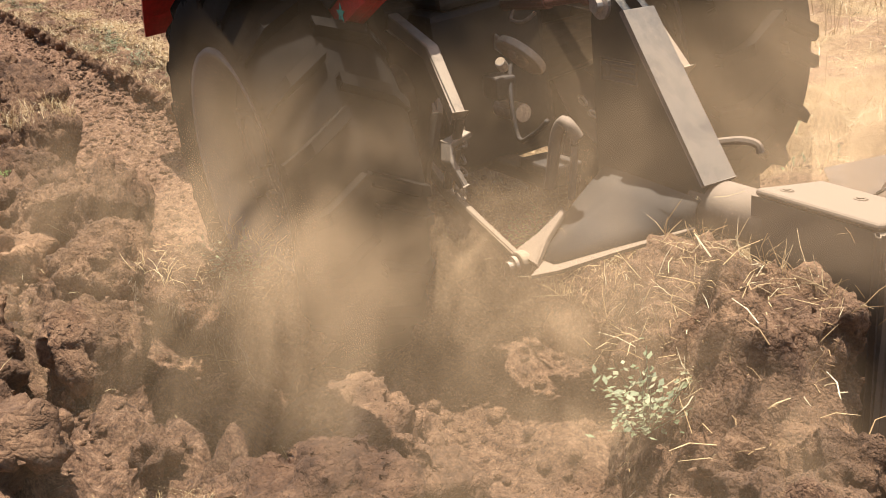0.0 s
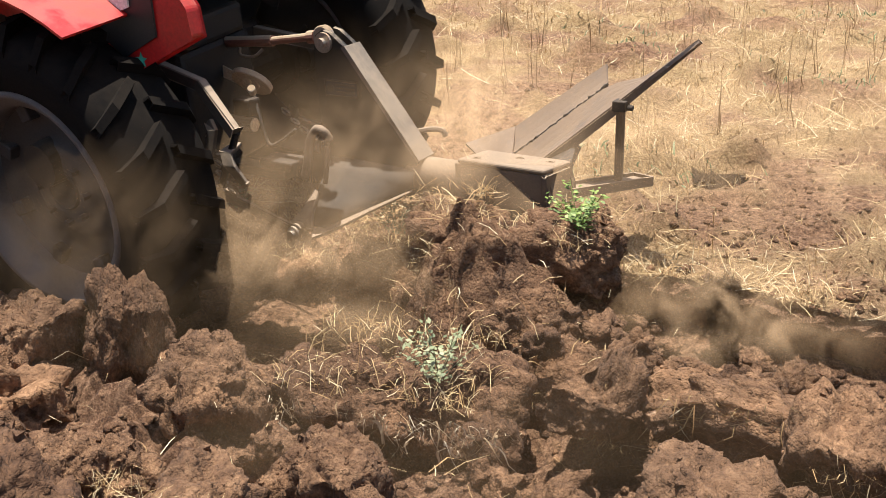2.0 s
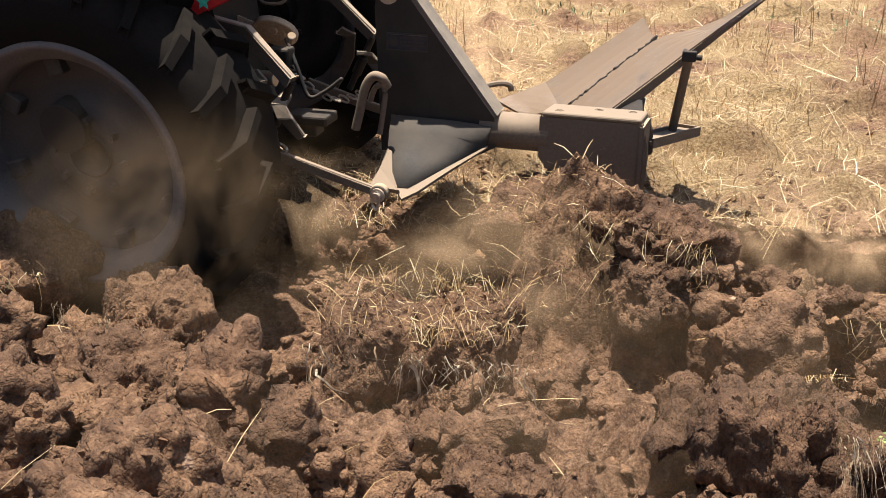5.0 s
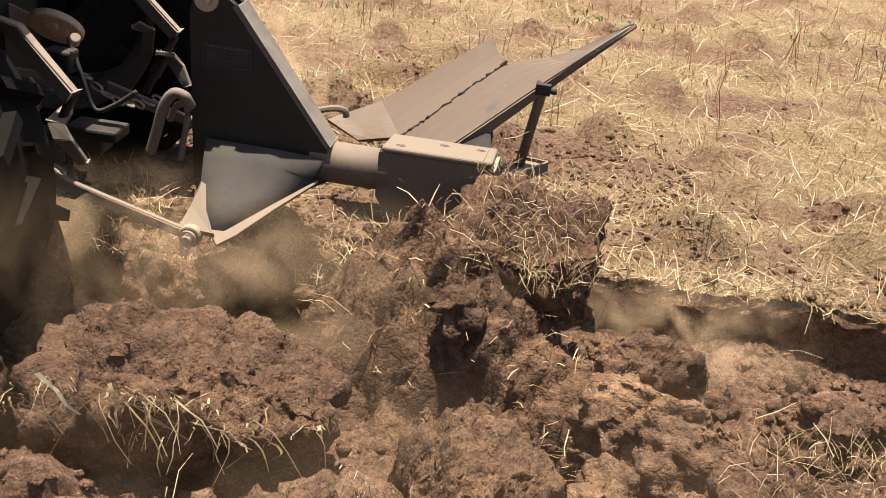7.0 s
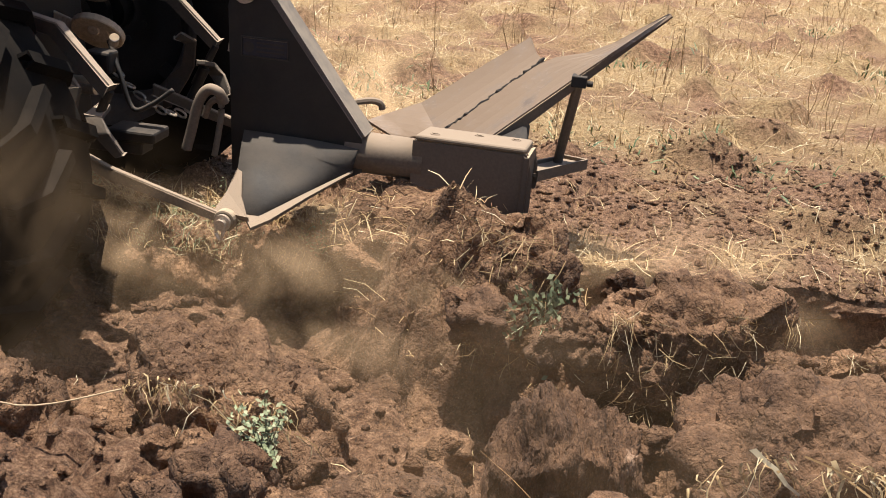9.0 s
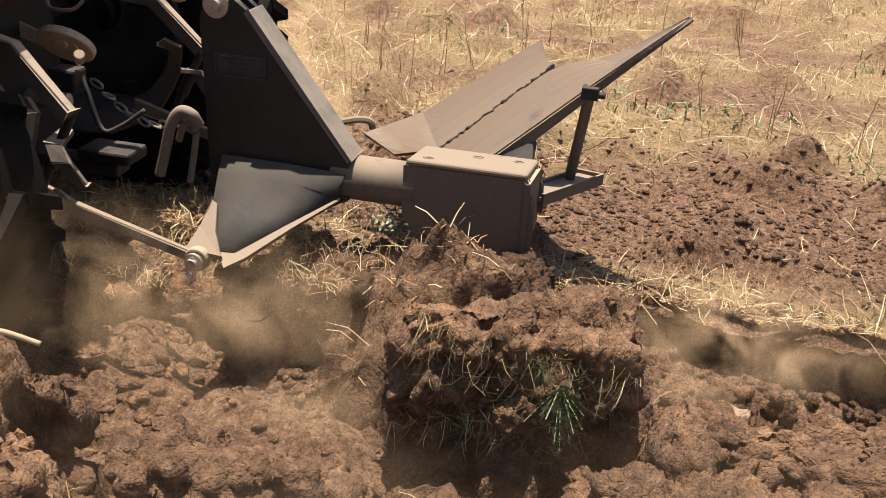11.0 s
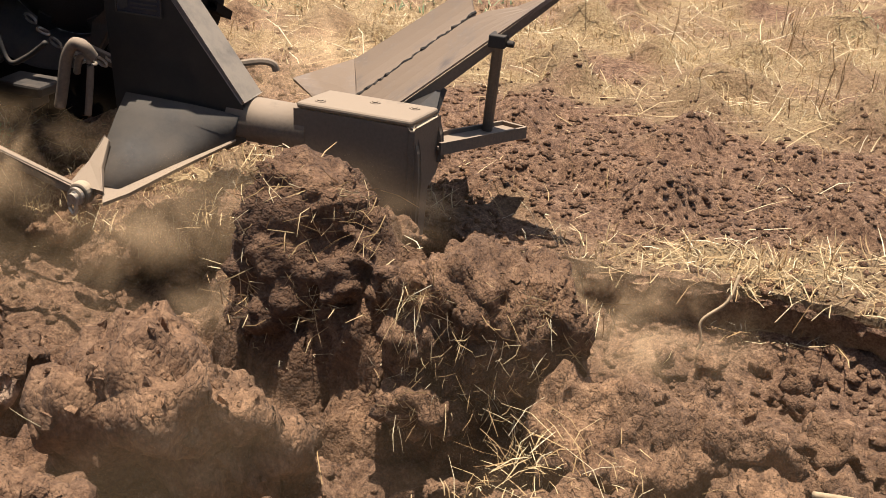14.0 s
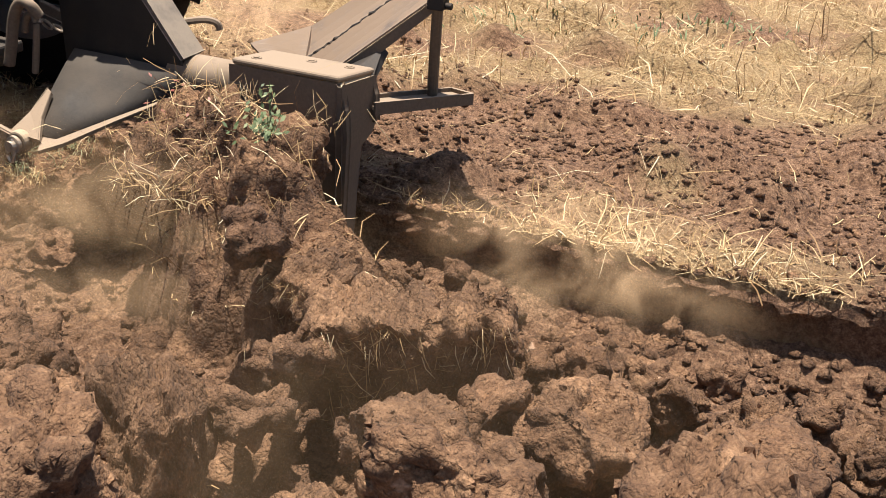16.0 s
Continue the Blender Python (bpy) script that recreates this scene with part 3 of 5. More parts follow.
def furrow_slices():
    x, k = -12.4, 0
    # slices that hang together longer: start, length, how far they lag, how far they roll, extra lift
    long_ones = [(-8.75, 0.62, 0.1, 0.75, 0.02), (-7.25, 0.62, 0.25, 0.75, 0.06), (-3.0, 0.7, 0.3, 0.7, 0.06), (-2.3, 0.75, 0.38, 0.65, 0.1), (-1.55, 0.6, 0.38, 0.6, 0.1),
                 (1.1, 0.5, 0.25, 0.7, 0.0), (3.15, 0.5, 0.6, 0.3, 0.12), (3.92, 0.56, 0.0, 0.7, 0.1)]
    while x < 7.0:
        L = rng.choice((rng.uniform(0.3, 0.45), rng.uniform(0.45, 0.75)))
        lag, gain, lift = 0.0, rng.uniform(0.75, 1.1), rng.uniform(-0.05, 0.05)
        ahead = [q for q in long_ones if q[0] >= x - 1e-6]
        if ahead and ahead[0][0] - x < 0.02:
            _, L, lag, gain, lift = ahead[0]
        elif ahead and x + L > ahead[0][0] - 0.2:
            L = max(0.25, ahead[0][0] - x)
            if x + L > ahead[0][0]:
                x = ahead[0][0] - L
        ob = slice_thing(k, L, x)
        MOVING.append((ob, station_rows(x + L / 2, [(a + lag, *b) for a, *b in SLICE_PATH], rng.uniform(-0.15, 0.1), lift, rng.uniform(-0.15, 0.05),
                                        gain, rng.uniform(-25, 25), rng.uniform(-20, 20), 0.0)))
        # loose lumps that come up with the slice and roll down its face
        for j in range(10 if L > 0.55 else 7):
            big = rng.random() < 0.12
            lump = new("soil_lump", rng.choice(BIG if big else MID))
            f = rng.uniform(0.5, 0.8) if big else rng.uniform(0.5, 1.2)
            lump.scale = (f, f * rng.uniform(0.8, 1.1), f * rng.uniform(0.8, 1.1))
            tagged(lump, "rough lump of freshly turned brown soil", "soil clod", "lumps off the furrow slice")
            y0, z0 = rng.uniform(0.0, 0.2), rng.uniform(-0.2, -0.14)
            y1 = rng.choice((rng.uniform(-1.05, -0.6), rng.uniform(-0.6, -0.25), rng.uniform(-1.25, -0.9), rng.uniform(-0.5, -0.05)))
            z1 = 0.06 if -0.95 < y1 < -0.5 else -0.1
            if y1 > -0.3:
                z1 = -0.18
            peak = rng.uniform(0.08, 0.3)
            if y1 > -0.5:
                peak = min(peak, 0.16)
            late = rng.uniform(0, 0.35)
            p = [(-0.25, y0, z0, 0), (0.05 + late * 0.3, y0, z0 + 0.05, 15), (0.2 + late * 0.5, y0 - 0.12, z0 + 0.2, 45), (0.36 + late * 0.6, 0.75 * y0 + 0.25 * y1 - 0.1, peak, 90),
                 (0.55 + late * 0.7, 0.4 * y0 + 0.6 * y1, peak * 0.9 + 0.02, 130), (0.75 + late, 0.15 * y0 + 0.85 * y1, 0.5 * (peak + z1), 170), (1.0 + late, y1, z1, 205)]
            MOVING.append((lump, station_rows(x + rng.uniform(0, L), p, 0, rng.uniform(-0.03, 0.05), rng.uniform(-0.15, 0.2), rng.uniform(0.3, 1.0), rng.uniform(-60, 60), rng.uniform(-40, 40), 0.0, rng.uniform(0, 80))))
        x += L
        k += 1
    # one red-stemmed weed that goes over with its slice
    w = tagged(new("weed", RED_WEED), "uprooted weed with thin pale red stems", "weed")
    MOVING.append((w, station_rows(-9.6, [(a, y - 0.06, z + 0.16, r * 0.6) for a, y, z, r in SLICE_PATH], 0, 0, 0, 1.0, 0, 0, 0.0)))


furrow_slices()


def soil_heap():
    """The wave of crumbling soil that stands over the share and goes along with the plough."""
    n, m = 170, 104
    co, fa = [], []
    for i in range(n):
        for j in range(m):
            x, y = -0.25 + 2.1 * i / (n - 1), -1.0 + 1.28 * j / (m - 1)
            mid = -0.02 - 0.42 * max(0.0, min(1.0, (x + 0.1) / 1.3))
            h = 0.73 * math.exp(-((x - 0.42) / (0.36 if x < 0.42 else 0.72)) ** 2 - ((y - mid) / (0.34 if y < mid else 0.22)) ** 2)
            p = Vector((x, y, 0.0))
            q = p + 0.02 * Vector((fbm(p * 12, 2), fbm(p * 12 + Vector((5, 5, 5)), 2), 0))
            amp = min(1.0, h / 0.15)
            zero = Vector((3.0, 1.0, 2.0))
            h += amp * (0.1 * crumbs_on(q, 7.0, zero) + 0.04 * crumbs_on(q, 17.0, zero) + 0.018 * crumbs_on(q, 40.0, zero) + 0.05 * fbm(p * 4, 2))
            w = 0.05 * amp
            co.append((x + w * noise.noise(p * 9), y + w * noise.noise(p * 9 + Vector((9, 0, 0))) - 0.15 * h * amp, h - 0.33))
    for i in range(n - 1):
        for j in range(m - 1):
            k = i * m + j
            fa.append((k, k + m, k + m + 1, k + 1))
    co = np.array(co) + np.random.default_rng(8).normal(0, 0.0035, (n * m, 3))
    me = mesh_from("soil_heap", co, fa, SOIL)
    ob = tagged(new("soil_heap", me), "heap of crumbling brown soil rising over the ploughshare", "soil", kind="stuff")
    r = np.random.default_rng(77)
    pick = [c for c in co if c[2] > -0.1]
    base = np.array([pick[i] for i in r.integers(0, len(pick), 260)]) + (0, 0, 0.004)
    k = len(base)
    c, q = blades(r, base, 0.03 + 0.12 * r.random(k) ** 2, r.uniform(0.0015, 0.004, k), r.uniform(0.6, 1.0, k), 0.4)
    st = tagged(new("straw_litter", mesh_from("straw_litter", c, q, STRAW)), "broken dry straw", kind="stuff")
    st.parent = ob
    MOVING.append((ob, [(t, pose(x, 0, 0)) for t, x in TRACTOR]))


soil_heap()


def fringe_mesh(seed, length, n, drop, material):
    """Bunches of straw and roots that hang over an edge: they leave it outwards (-y) and bend down."""
    r = np.random.default_rng(seed)
    spots = r.uniform(-length / 2, length / 2, max(3, n // 12))
    drops = r.uniform(0.02, 0.12, len(spots))
    co, fa = [], []
    for i in range(n):
        j = r.integers(0, len(spots))
        x, z0 = spots[j] + r.normal(0, 0.045), 0.03 - drops[j] * r.random()
        L, w = drop * (0.15 + r.random() ** 2.2), 0.0009 + 0.0022 * r.random() ** 2
        if i % 9 == 0:
            w, L = w * 2.4, L * 0.7
        out, side, curl, bend = r.uniform(-0.1, 0.6), r.normal(0, 0.75), r.normal(0, 0.5), r.uniform(0.4, 1.2)
        k = len(co)
        for u in (0.0, 0.25, 0.5, 0.75, 1.0):
            c = np.array([x + side * L * u + curl * L * u * (1 - u) * 2, -out * L * u ** 0.6, z0 - L * bend * u ** 1.5])
            c += r.normal(0, 0.004, 3)
            t = w * (1.15 - 0.6 * u)
            co += [c - (t, 0, t * 0.4), c + (t, 0, t * 0.4)]
        fa += [(k + 2 * m, k + 2 * m + 1, k + 2 * m + 3, k + 2 * m + 2) for m in range(4)]
    return mesh_from("root_fringe", co, fa, material)


ROOT = blade_material("pale_root", [(0, (0.34, 0.22, 0.12)), (0.5, (0.56, 0.42, 0.26)), (1, (0.8, 0.68, 0.5))])
FRINGE = [fringe_mesh(500 + i, 0.8, 130, 0.12, ROOT if i % 2 else STRAW) for i in range(4)]
SETTLED = []         # where the large settled clods lie: x, y, radius


def settled(meshes, x, y, top, size, yaw=0.0, tip=0.0, label="", turf=None, fringe=None, weed=None):
    """A large clod or slab that lies still from the start; size: length, depth, height."""
    me = meshes[len(SETTLED) % len(meshes)] if isinstance(meshes, list) else meshes
    slab = me in SLAB + TURNED
    base = (0.86, 0.5, 0.34) if slab else (0.46, 0.34, 0.28)
    ob = new("turned_slab" if slab else "clod", me)
    ob.scale = tuple(a / b for a, b in zip(size, base))
    ob.matrix_basis = pose(x, y, top - size[2] / 2, tip, 0, yaw) @ Matrix.Diagonal((*ob.scale, 1))
    tagged(ob, label, "soil clod", "turned slabs of the round before" if slab else "clods of the ploughed ground")
    if turf is not None:
        t = tagged(new("turf", turf), "mat of dry straw and weeds", kind="stuff")
        t.parent = ob
        t.location = (0, 0, base[2] * 0.47)
    if fringe is not None:
        t = tagged(new("root_fringe", fringe), "pale straw and roots hanging over the edge", kind="stuff")
        t.parent = ob
        t.location = (0, -base[1] * 0.46, base[2] * 0.28)
    if weed is not None:
        w = new("weed", weed)
        w.parent = ob
        w.location = (base[0] * 0.2, -base[1] * 0.1, base[2] * 0.42)
    SETTLED.append((x, y, max(size[0], size[1]) / 2))
    return ob


def slabs_of_the_round_before():
    bare, mat = "large turned slab of brown soil, bare on top", "large slab of brown soil under matted straw and weeds"
    rough, pale = "large rough brown soil clod on ploughed ground", "large brown soil clod with a pale smeared face"
    # over the start of the run
    settled(SLAB, 3.2, -1.06, 0.17, (0.85, 0.5, 0.36), 12, 6, mat, TURF[0], FRINGE[1], PALE_WEEDS[0])
    settled(BIG, 4.4, -1.15, 0.12, (0.6, 0.5, 0.32), 20, 0, rough)
    settled(BIG, 3.34, -1.62, 0.18, (0.4, 0.36, 0.34), -15, 0, rough)
    settled(BIG, 2.7, -1.42, 0.24, (0.42, 0.36, 0.34), 8, 0, rough)
    settled(BIG, 5.0, -0.9, 0.1, (0.55, 0.4, 0.36), 30, 0, rough)
    # between the wheel track and the ploughed ground
    settled(BIG, 2.12, -1.3, 0.3, (0.33, 0.32, 0.42), 25, 0, rough)
    settled(SLAB, 1.72, -1.45, 0.24, (0.6, 0.42, 0.36), -8, 0, rough)
    settled(BIG, 2.66, -1.95, 0.17, (0.4, 0.34, 0.3), 50, 0, pale)
    settled(BIG[0], 1.5, -2.0, 0.2, (0.66, 0.46, 0.34), 10, 6, pale)
    settled(SLAB, 0.78, -1.46, 0.26, (0.62, 0.46, 0.4), 6, 4, rough)
    settled(BIG[4], 0.12, -1.9, 0.14, (0.34, 0.3, 0.28), 12, 14, pale)
    settled(BIG, 0.8, -2.06, 0.16, (0.46, 0.4, 0.36), -20, 0, rough)
    settled(BIG[8], -0.42, -2.15, 0.09, (0.32, 0.26, 0.26), 20, 10, pale)
    settled(SLAB, -0.28, -1.2, 0.2, (0.76, 0.44, 0.44), 3, 4, mat, TURF[1], FRINGE[1])
    settled(BIG, -1.1, -1.5, 0.12, (0.5, 0.4, 0.34), 40, 0, rough)
    # long slabs tipped over, straw side down
    settled(TURNED, -2.2, -1.05, 0.23, (1.02, 0.52, 0.46), 4, -6, bare, None, FRINGE[2])
    settled(TURNED, -1.35, -1.2, 0.14, (0.55, 0.42, 0.36), -14, 0, bare, None, FRINGE[1])
    settled(TURNED, -2.98, -1.18, 0.15, (0.44, 0.4, 0.38), 10, -8, bare)
    settled(TURNED, -4.0, -1.08, 0.15, (0.78, 0.46, 0.36), -4, -4, bare, None, FRINGE[0])
    settled(BIG, -4.65, -1.25, 0.1, (0.42, 0.4, 0.3), 20, 0, rough, None, None)
    settled(BIG, -3.35, -1.5, 0.06, (0.42, 0.36, 0.3), 70, 0, rough)
    settled(BIG, -5.3, -1.2, 0.12, (0.5, 0.4, 0.32), -30, 0, rough)
    settled(BIG, -5.98, -1.08, 0.24, (0.4, 0.34, 0.4), 15, 0, rough)
    settled(BIG, -6.55, -1.15, 0.14, (0.5, 0.42, 0.34), 60, 0, rough, SHORT_TURF[3])
    settled(BIG, -7.15, -1.45, 0.1, (0.4, 0.34, 0.3), 10, 0, rough)
    settled(BIG[0], -7.6, -1.12, 0.3, (0.62, 0.5, 0.52), 14, 0, pale)
    settled(BIG, -8.35, -1.08, 0.2, (0.56, 0.4, 0.36), -10, 0, rough)
    settled(BIG, -8.95, -1.28, 0.17, (0.3, 0.3, 0.36), 35, 0, rough)
    settled(BIG, -9.6, -1.15, 0.14, (0.5, 0.42, 0.34), 5, 0, rough)
    settled(TURNED, -10.5, -1.15, 0.15, (0.7, 0.44, 0.36), 8, 0, bare)


slabs_of_the_round_before()


def clear_of_settled(x, y, room=0.0):
    return all((x - a) ** 2 + (y - b) ** 2 > (r + room) ** 2 for a, b, r in SETTLED)


def single_plants():
    """The weeds and roots that stand out on the ploughed ground."""
    w = tagged(new("weed", PALE_WEEDS[1]), "wilted green weed growing between soil clods", "weed", "uprooted weeds")
    w.matrix_basis = pose(-3.78, -1.36, -0.02, 25, 0, 40) @ Matrix.Diagonal((0.8, 0.8, 0.8, 1))
    w = tagged(new("weed", FRESH_WEED), "fresh green weed on a heap of roots", "weed", "uprooted weeds")
    w.matrix_basis = pose(1.16, -1.6, 0.12, 30, 0, 0) @ Matrix.Diagonal((0.55, 0.55, 0.55, 1))
    w = tagged(new("root_bundle", FRINGE[3]), "bundle of pale roots hanging between soil clods", "roots", kind="stuff")
    w.matrix_basis = pose(1.08, -1.66, 0.17, 0, 0, 10) @ Matrix.Diagonal((0.28, 1, 1.3, 1))
    w = tagged(new("weed", PALE_WEEDS[0]), "uprooted green weed lying among soil clods", "weed", "uprooted weeds")
    w.matrix_basis = pose(4.85, -0.55, 0.06, 10, 0, 0)
    for pts, r, label in (([(-6.36, 0.32, 0.06), (-6.38, 0.27, -0.02), (-6.45, 0.23, -0.09), (-6.44, 0.22, -0.17), (-6.47, 0.2, -0.26)], 0.0055, "long pale root hanging from the furrow's bank"),
                          ([(-5.86, -1.08, 0.27), (-5.95, -1.1, 0.3), (-6.03, -1.08, 0.28), (-6.1, -1.05, 0.25)], 0.008, "thick pale root lying on a dark clod"),
                          ([(-4.2, -1.35, 0.1), (-4.45, -1.45, 0.06), (-4.75, -1.42, 0.1)], 0.0025, "long straw stalk lying on the clods")):
        bm = add_tube(bmesh.new(), arc(pts, 6), r, 7)
        tagged(part("root", bm, ROOT, None, "", True), label, "root", "roots in the soil")


single_plants()


def old_clods():
    """Clods of the rounds ploughed before, between the tractor and the camera."""
    for i in range(160):
        x, y = rng.uniform(-11.5, 7.0), -1.25 - 1.65 * rng.random() ** 0.9
        big = rng.random() < 0.55
        if not clear_of_settled(x, y, 0.12 if big else 0.0):
            continue
        ob = new("clod", rng.choice(BIG if big else MID))
        f = rng.uniform(0.7, 1.45) if big else rng.uniform(1.0, 1.9)
        ob.scale = (f * rng.uniform(0.85, 1.15), f, f * rng.uniform(0.85, 1.2))
        tagged(ob, "weathered brown soil clod lying on ploughed ground" if not big else "large rough brown soil clod on ploughed ground", "soil clod", "clods of the ploughed ground")
        z = ground_height(x, y) + (0.10 if big else 0.05) * f
        ob.matrix_basis = pose(x, y, z, rng.uniform(-35, 35), rng.uniform(-35, 35), rng.uniform(0, 360)) @ Matrix.Diagonal((*ob.scale, 1))
        if rng.random() < 0.22:
            w = new("straw_tuft", TURF[i % 4])
            s = rng.uniform(0.35, 0.7)
            w.matrix_basis = pose(x + rng.uniform(-0.1, 0.1), y - 0.08, z + 0.1 * f, rng.uniform(-30, 40), rng.uniform(-30, 30), rng.uniform(0, 360)) @ Matrix.Diagonal((s, s, s, 1))
            tagged(w, "matted tuft of dry straw caught between soil clods", "straw", "straw tufts", "stuff")
        if rng.random() < 0.07:
            w = new("weed", PALE_WEEDS[i % 2])
            w.matrix_basis = pose(x, y - 0.1, z + 0.08 * f, rng.uniform(0, 50), 0, rng.uniform(0, 360))
            tagged(w, "uprooted green weed lying among soil clods", "weed", "uprooted weeds")


def lump_field():
    """The many smaller lumps, past counting."""
    r = np.random.default_rng(11)
    data = []
    for me in SMALL:
        co = np.empty(len(me.vertices) * 3)
        me.vertices.foreach_get("co", co)
        data.append((co.reshape(-1, 3), np.array([p.vertices[:] for p in me.polygons if len(p.vertices) == 4])))
    co, fa, k = [], [], 0
    for i in range(900):
        x, y = r.uniform(-12.2, 7.0), (-0.9 - 2.3 * r.random() if i % 4 else r.uniform(-0.08, 0.22))
        c, f = data[r.integers(0, len(data))]
        s = 0.4 + 1.0 * r.random() ** 1.3 if y < -0.4 else r.uniform(0.25, 0.75)
        m = np.array(Euler(r.uniform(0, 6, 3)).to_matrix())
        z = ground_height(x, y) + 0.02 * s
        co.append(c @ m.T * s + (x, y, z))
        fa.append(f + k)
        k += len(c)
    tagged(new("soil_lumps", mesh_from("soil_lumps", np.concatenate(co), np.concatenate(fa), CRUMB)), "brown soil lumps heaped over ploughed ground", "soil", kind="stuff")


lump_field()
old_clods()


def crumbs():
    """Small crumbs of soil, past counting."""
    r = np.random.default_rng(3)
    tet = np.array([(1, 0, -0.5), (-0.5, 0.87, -0.5), (-0.5, -0.87, -0.5), (0.1, 0.05, 0.9), (-0.75, 0.1, 0.3), (0.6, -0.6, 0.4), (0.45, 0.7, 0.35)])
    tri = np.array([(0, 2, 1), (0, 6, 5), (0, 1, 6), (1, 4, 6), (1, 2, 4), (2, 5, 4), (0, 5, 2), (3, 5, 6), (3, 4, 5), (3, 6, 4)])
    pts = []
    for i in range(46000):
        x = r.uniform(-12.5, 7.2)
        if i < 15000:
            y, s = r.uniform(-3.2, -0.3), r.choice((0.01, 0.018, 0.032), p=(0.5, 0.35, 0.15))
        elif i < 21000:
            y, s = r.uniform(-0.4, 0.42), r.choice((0.01, 0.018, 0.03))
        elif i < 31000:
            x, y, s = r.uniform(-12.5, -0.5), r.normal(1.2, 0.5), r.choice((0.006, 0.012, 0.021), p=(0.4, 0.42, 0.18))
            if y < furrow_edge(x) + 0.02:
                continue
        else:
            y, s = 0.3 + abs(r.normal(0, 1.3)), r.choice((0.007, 0.013, 0.024), p=(0.45, 0.4, 0.15))
            if r.random() < litter_at(x, y) * 1.25:
                continue
        pts.append((x, y, ground_height(x, y) + s * 0.2, s))
    co, fa = [], []
    for i, (x, y, z, s) in enumerate(pts):
        a = r.uniform(0, 6.28)
        c, d = math.cos(a), math.sin(a)
        q = tet * r.uniform(0.65, 1.25, (7, 1)) * s
        q = np.stack([q[:, 0] * c - q[:, 1] * d, q[:, 0] * d + q[:, 1] * c, q[:, 2] * r.uniform(0.4, 0.9)], -1)
        co.append(q + (x, y, z))
        fa.append(tri + 7 * i)
    me = mesh_from("soil_crumbs", np.concatenate(co), np.concatenate(fa), CRUMB)
    tagged(new("soil_crumbs", me), "small crumbs of dry brown soil scattered over the ground", "soil", kind="stuff")


crumbs()


def straw():
    r = np.random.default_rng(5)
    base, length, width, lean = [], [], [], []
    def put(x, y, z, l, w, e):
        base.append((x, y, z)), length.append(l), width.append(w), lean.append(e)
    n = 0
    while n < 82000:
        y = 0.31 + 10.0 * r.random() ** 1.7
        x = r.uniform(-14 - y * 0.3, 8.5)
        if r.random() > litter_at(x, y) + 0.06:
            continue
        n += 1
        lying = r.random() < 0.62
        l = 0.03 + (0.17 if y < 1.5 else 0.28) * r.random() ** 2.2 if lying else r.uniform(0.03, 0.11)
        put(x, y, ground_height(x, y) + 0.006, l, r.uniform(0.0014, 0.0042) * (1 + 0.09 * y), r.uniform(0.9, 1.0) if lying else r.uniform(0.05, 0.7))
    co, q = blades(r, np.array(base), np.array(length), np.array(width), np.array(lean), 0.2)
    tagged(new("stubble_straw", mesh_from("stubble_straw", co, q, STRAW)), "pale dry straw and stubble lying on the field", "straw", kind="stuff")
    co, q = [], []
    for i in range(1500):
        x = r.uniform(-12.5, 7.5)
        if litter_at(x, 0.4) < 0.25 * r.random() + 0.1 or noise.noise(Vector((x * 4.0, 0.0, 2.0))) < 0.5 * r.random():
            continue
        e, z = furrow_edge(x), ground_height(x, furrow_edge(x) + 0.02)
        w, dx, out, drop = r.uniform(0.0008, 0.002), r.normal(0, 0.09), r.uniform(-0.02, 0.09), -0.03 + 0.13 * r.random() ** 2
        b, m_, t_ = (x, e + r.uniform(0.01, 0.12), z + 0.006), (x + dx * 0.6, e - 0.4 * out - 0.03, z + 0.012), (x + dx, e - out - 0.05, z - drop)
        k = len(co)
        for p in (b, m_, t_):
            co += [(p[0] - w, p[1], p[2]), (p[0] + w, p[1], p[2] + w)]
        q += [(k, k + 1, k + 3, k + 2), (k + 2, k + 3, k + 5, k + 4)]
    tagged(new("hanging_straw", mesh_from("hanging_straw", co, q, STRAW)), "dry straw hanging over the furrow's crumbling edge", "straw", kind="stuff")
    base.clear(), length.clear(), width.clear(), lean.clear()
    for _ in range(1500):
        x, y = r.uniform(-13, 8), r.uniform(-3.3, -0.9)
        put(x, y, ground_height(x, y) + r.uniform(0.0, 0.08), 0.04 + 0.2 * r.random() ** 2, r.uniform(0.0015, 0.004), r.uniform(0.8, 1.0))
    co, q = blades(r, np.array(base), np.array(length), np.array(width), np.array(lean), 0.3)
    tagged(new("buried_straw", mesh_from("buried_straw", co, q, STRAW)), "loose straw stalks and roots between soil clods", "straw", kind="stuff")
    base.clear(), length.clear(), width.clear(), lean.clear()
    for _ in range(420):
        y = 2.2 + 8 * r.random()
        x = r.uniform(-15, 8.5)
        for _ in range(3):
            put(x + r.normal(0, 0.02), y + r.normal(0, 0.02), 0.0, r.uniform(0.2, 0.5), 0.005, r.uniform(0.02, 0.25))
    co, q = blades(r, np.array(base), np.array(length), np.array(width), np.array(lean), 0.1)
    tagged(new("weed_stalks", mesh_from("weed_stalks", co, q, REED)), "thin upright dead weed stalks in the stubble", "weeds", kind="stuff")
    base.clear(), length.clear(), width.clear(), lean.clear()
    for _ in range(34):
        cx, cy = r.uniform(-14, 8), 1.6 + 6.5 * r.random()
        for _ in range(70):
            x, y = cx + r.normal(0, 0.3), cy + r.normal(0, 0.16)
            put(x, y, ground_height(x, y), r.uniform(0.03, 0.1), r.uniform(0.006, 0.012), r.uniform(0.3, 0.9))
    co, q = blades(r, np.array(base), np.array(length), np.array(width), np.array(lean), 0.3)
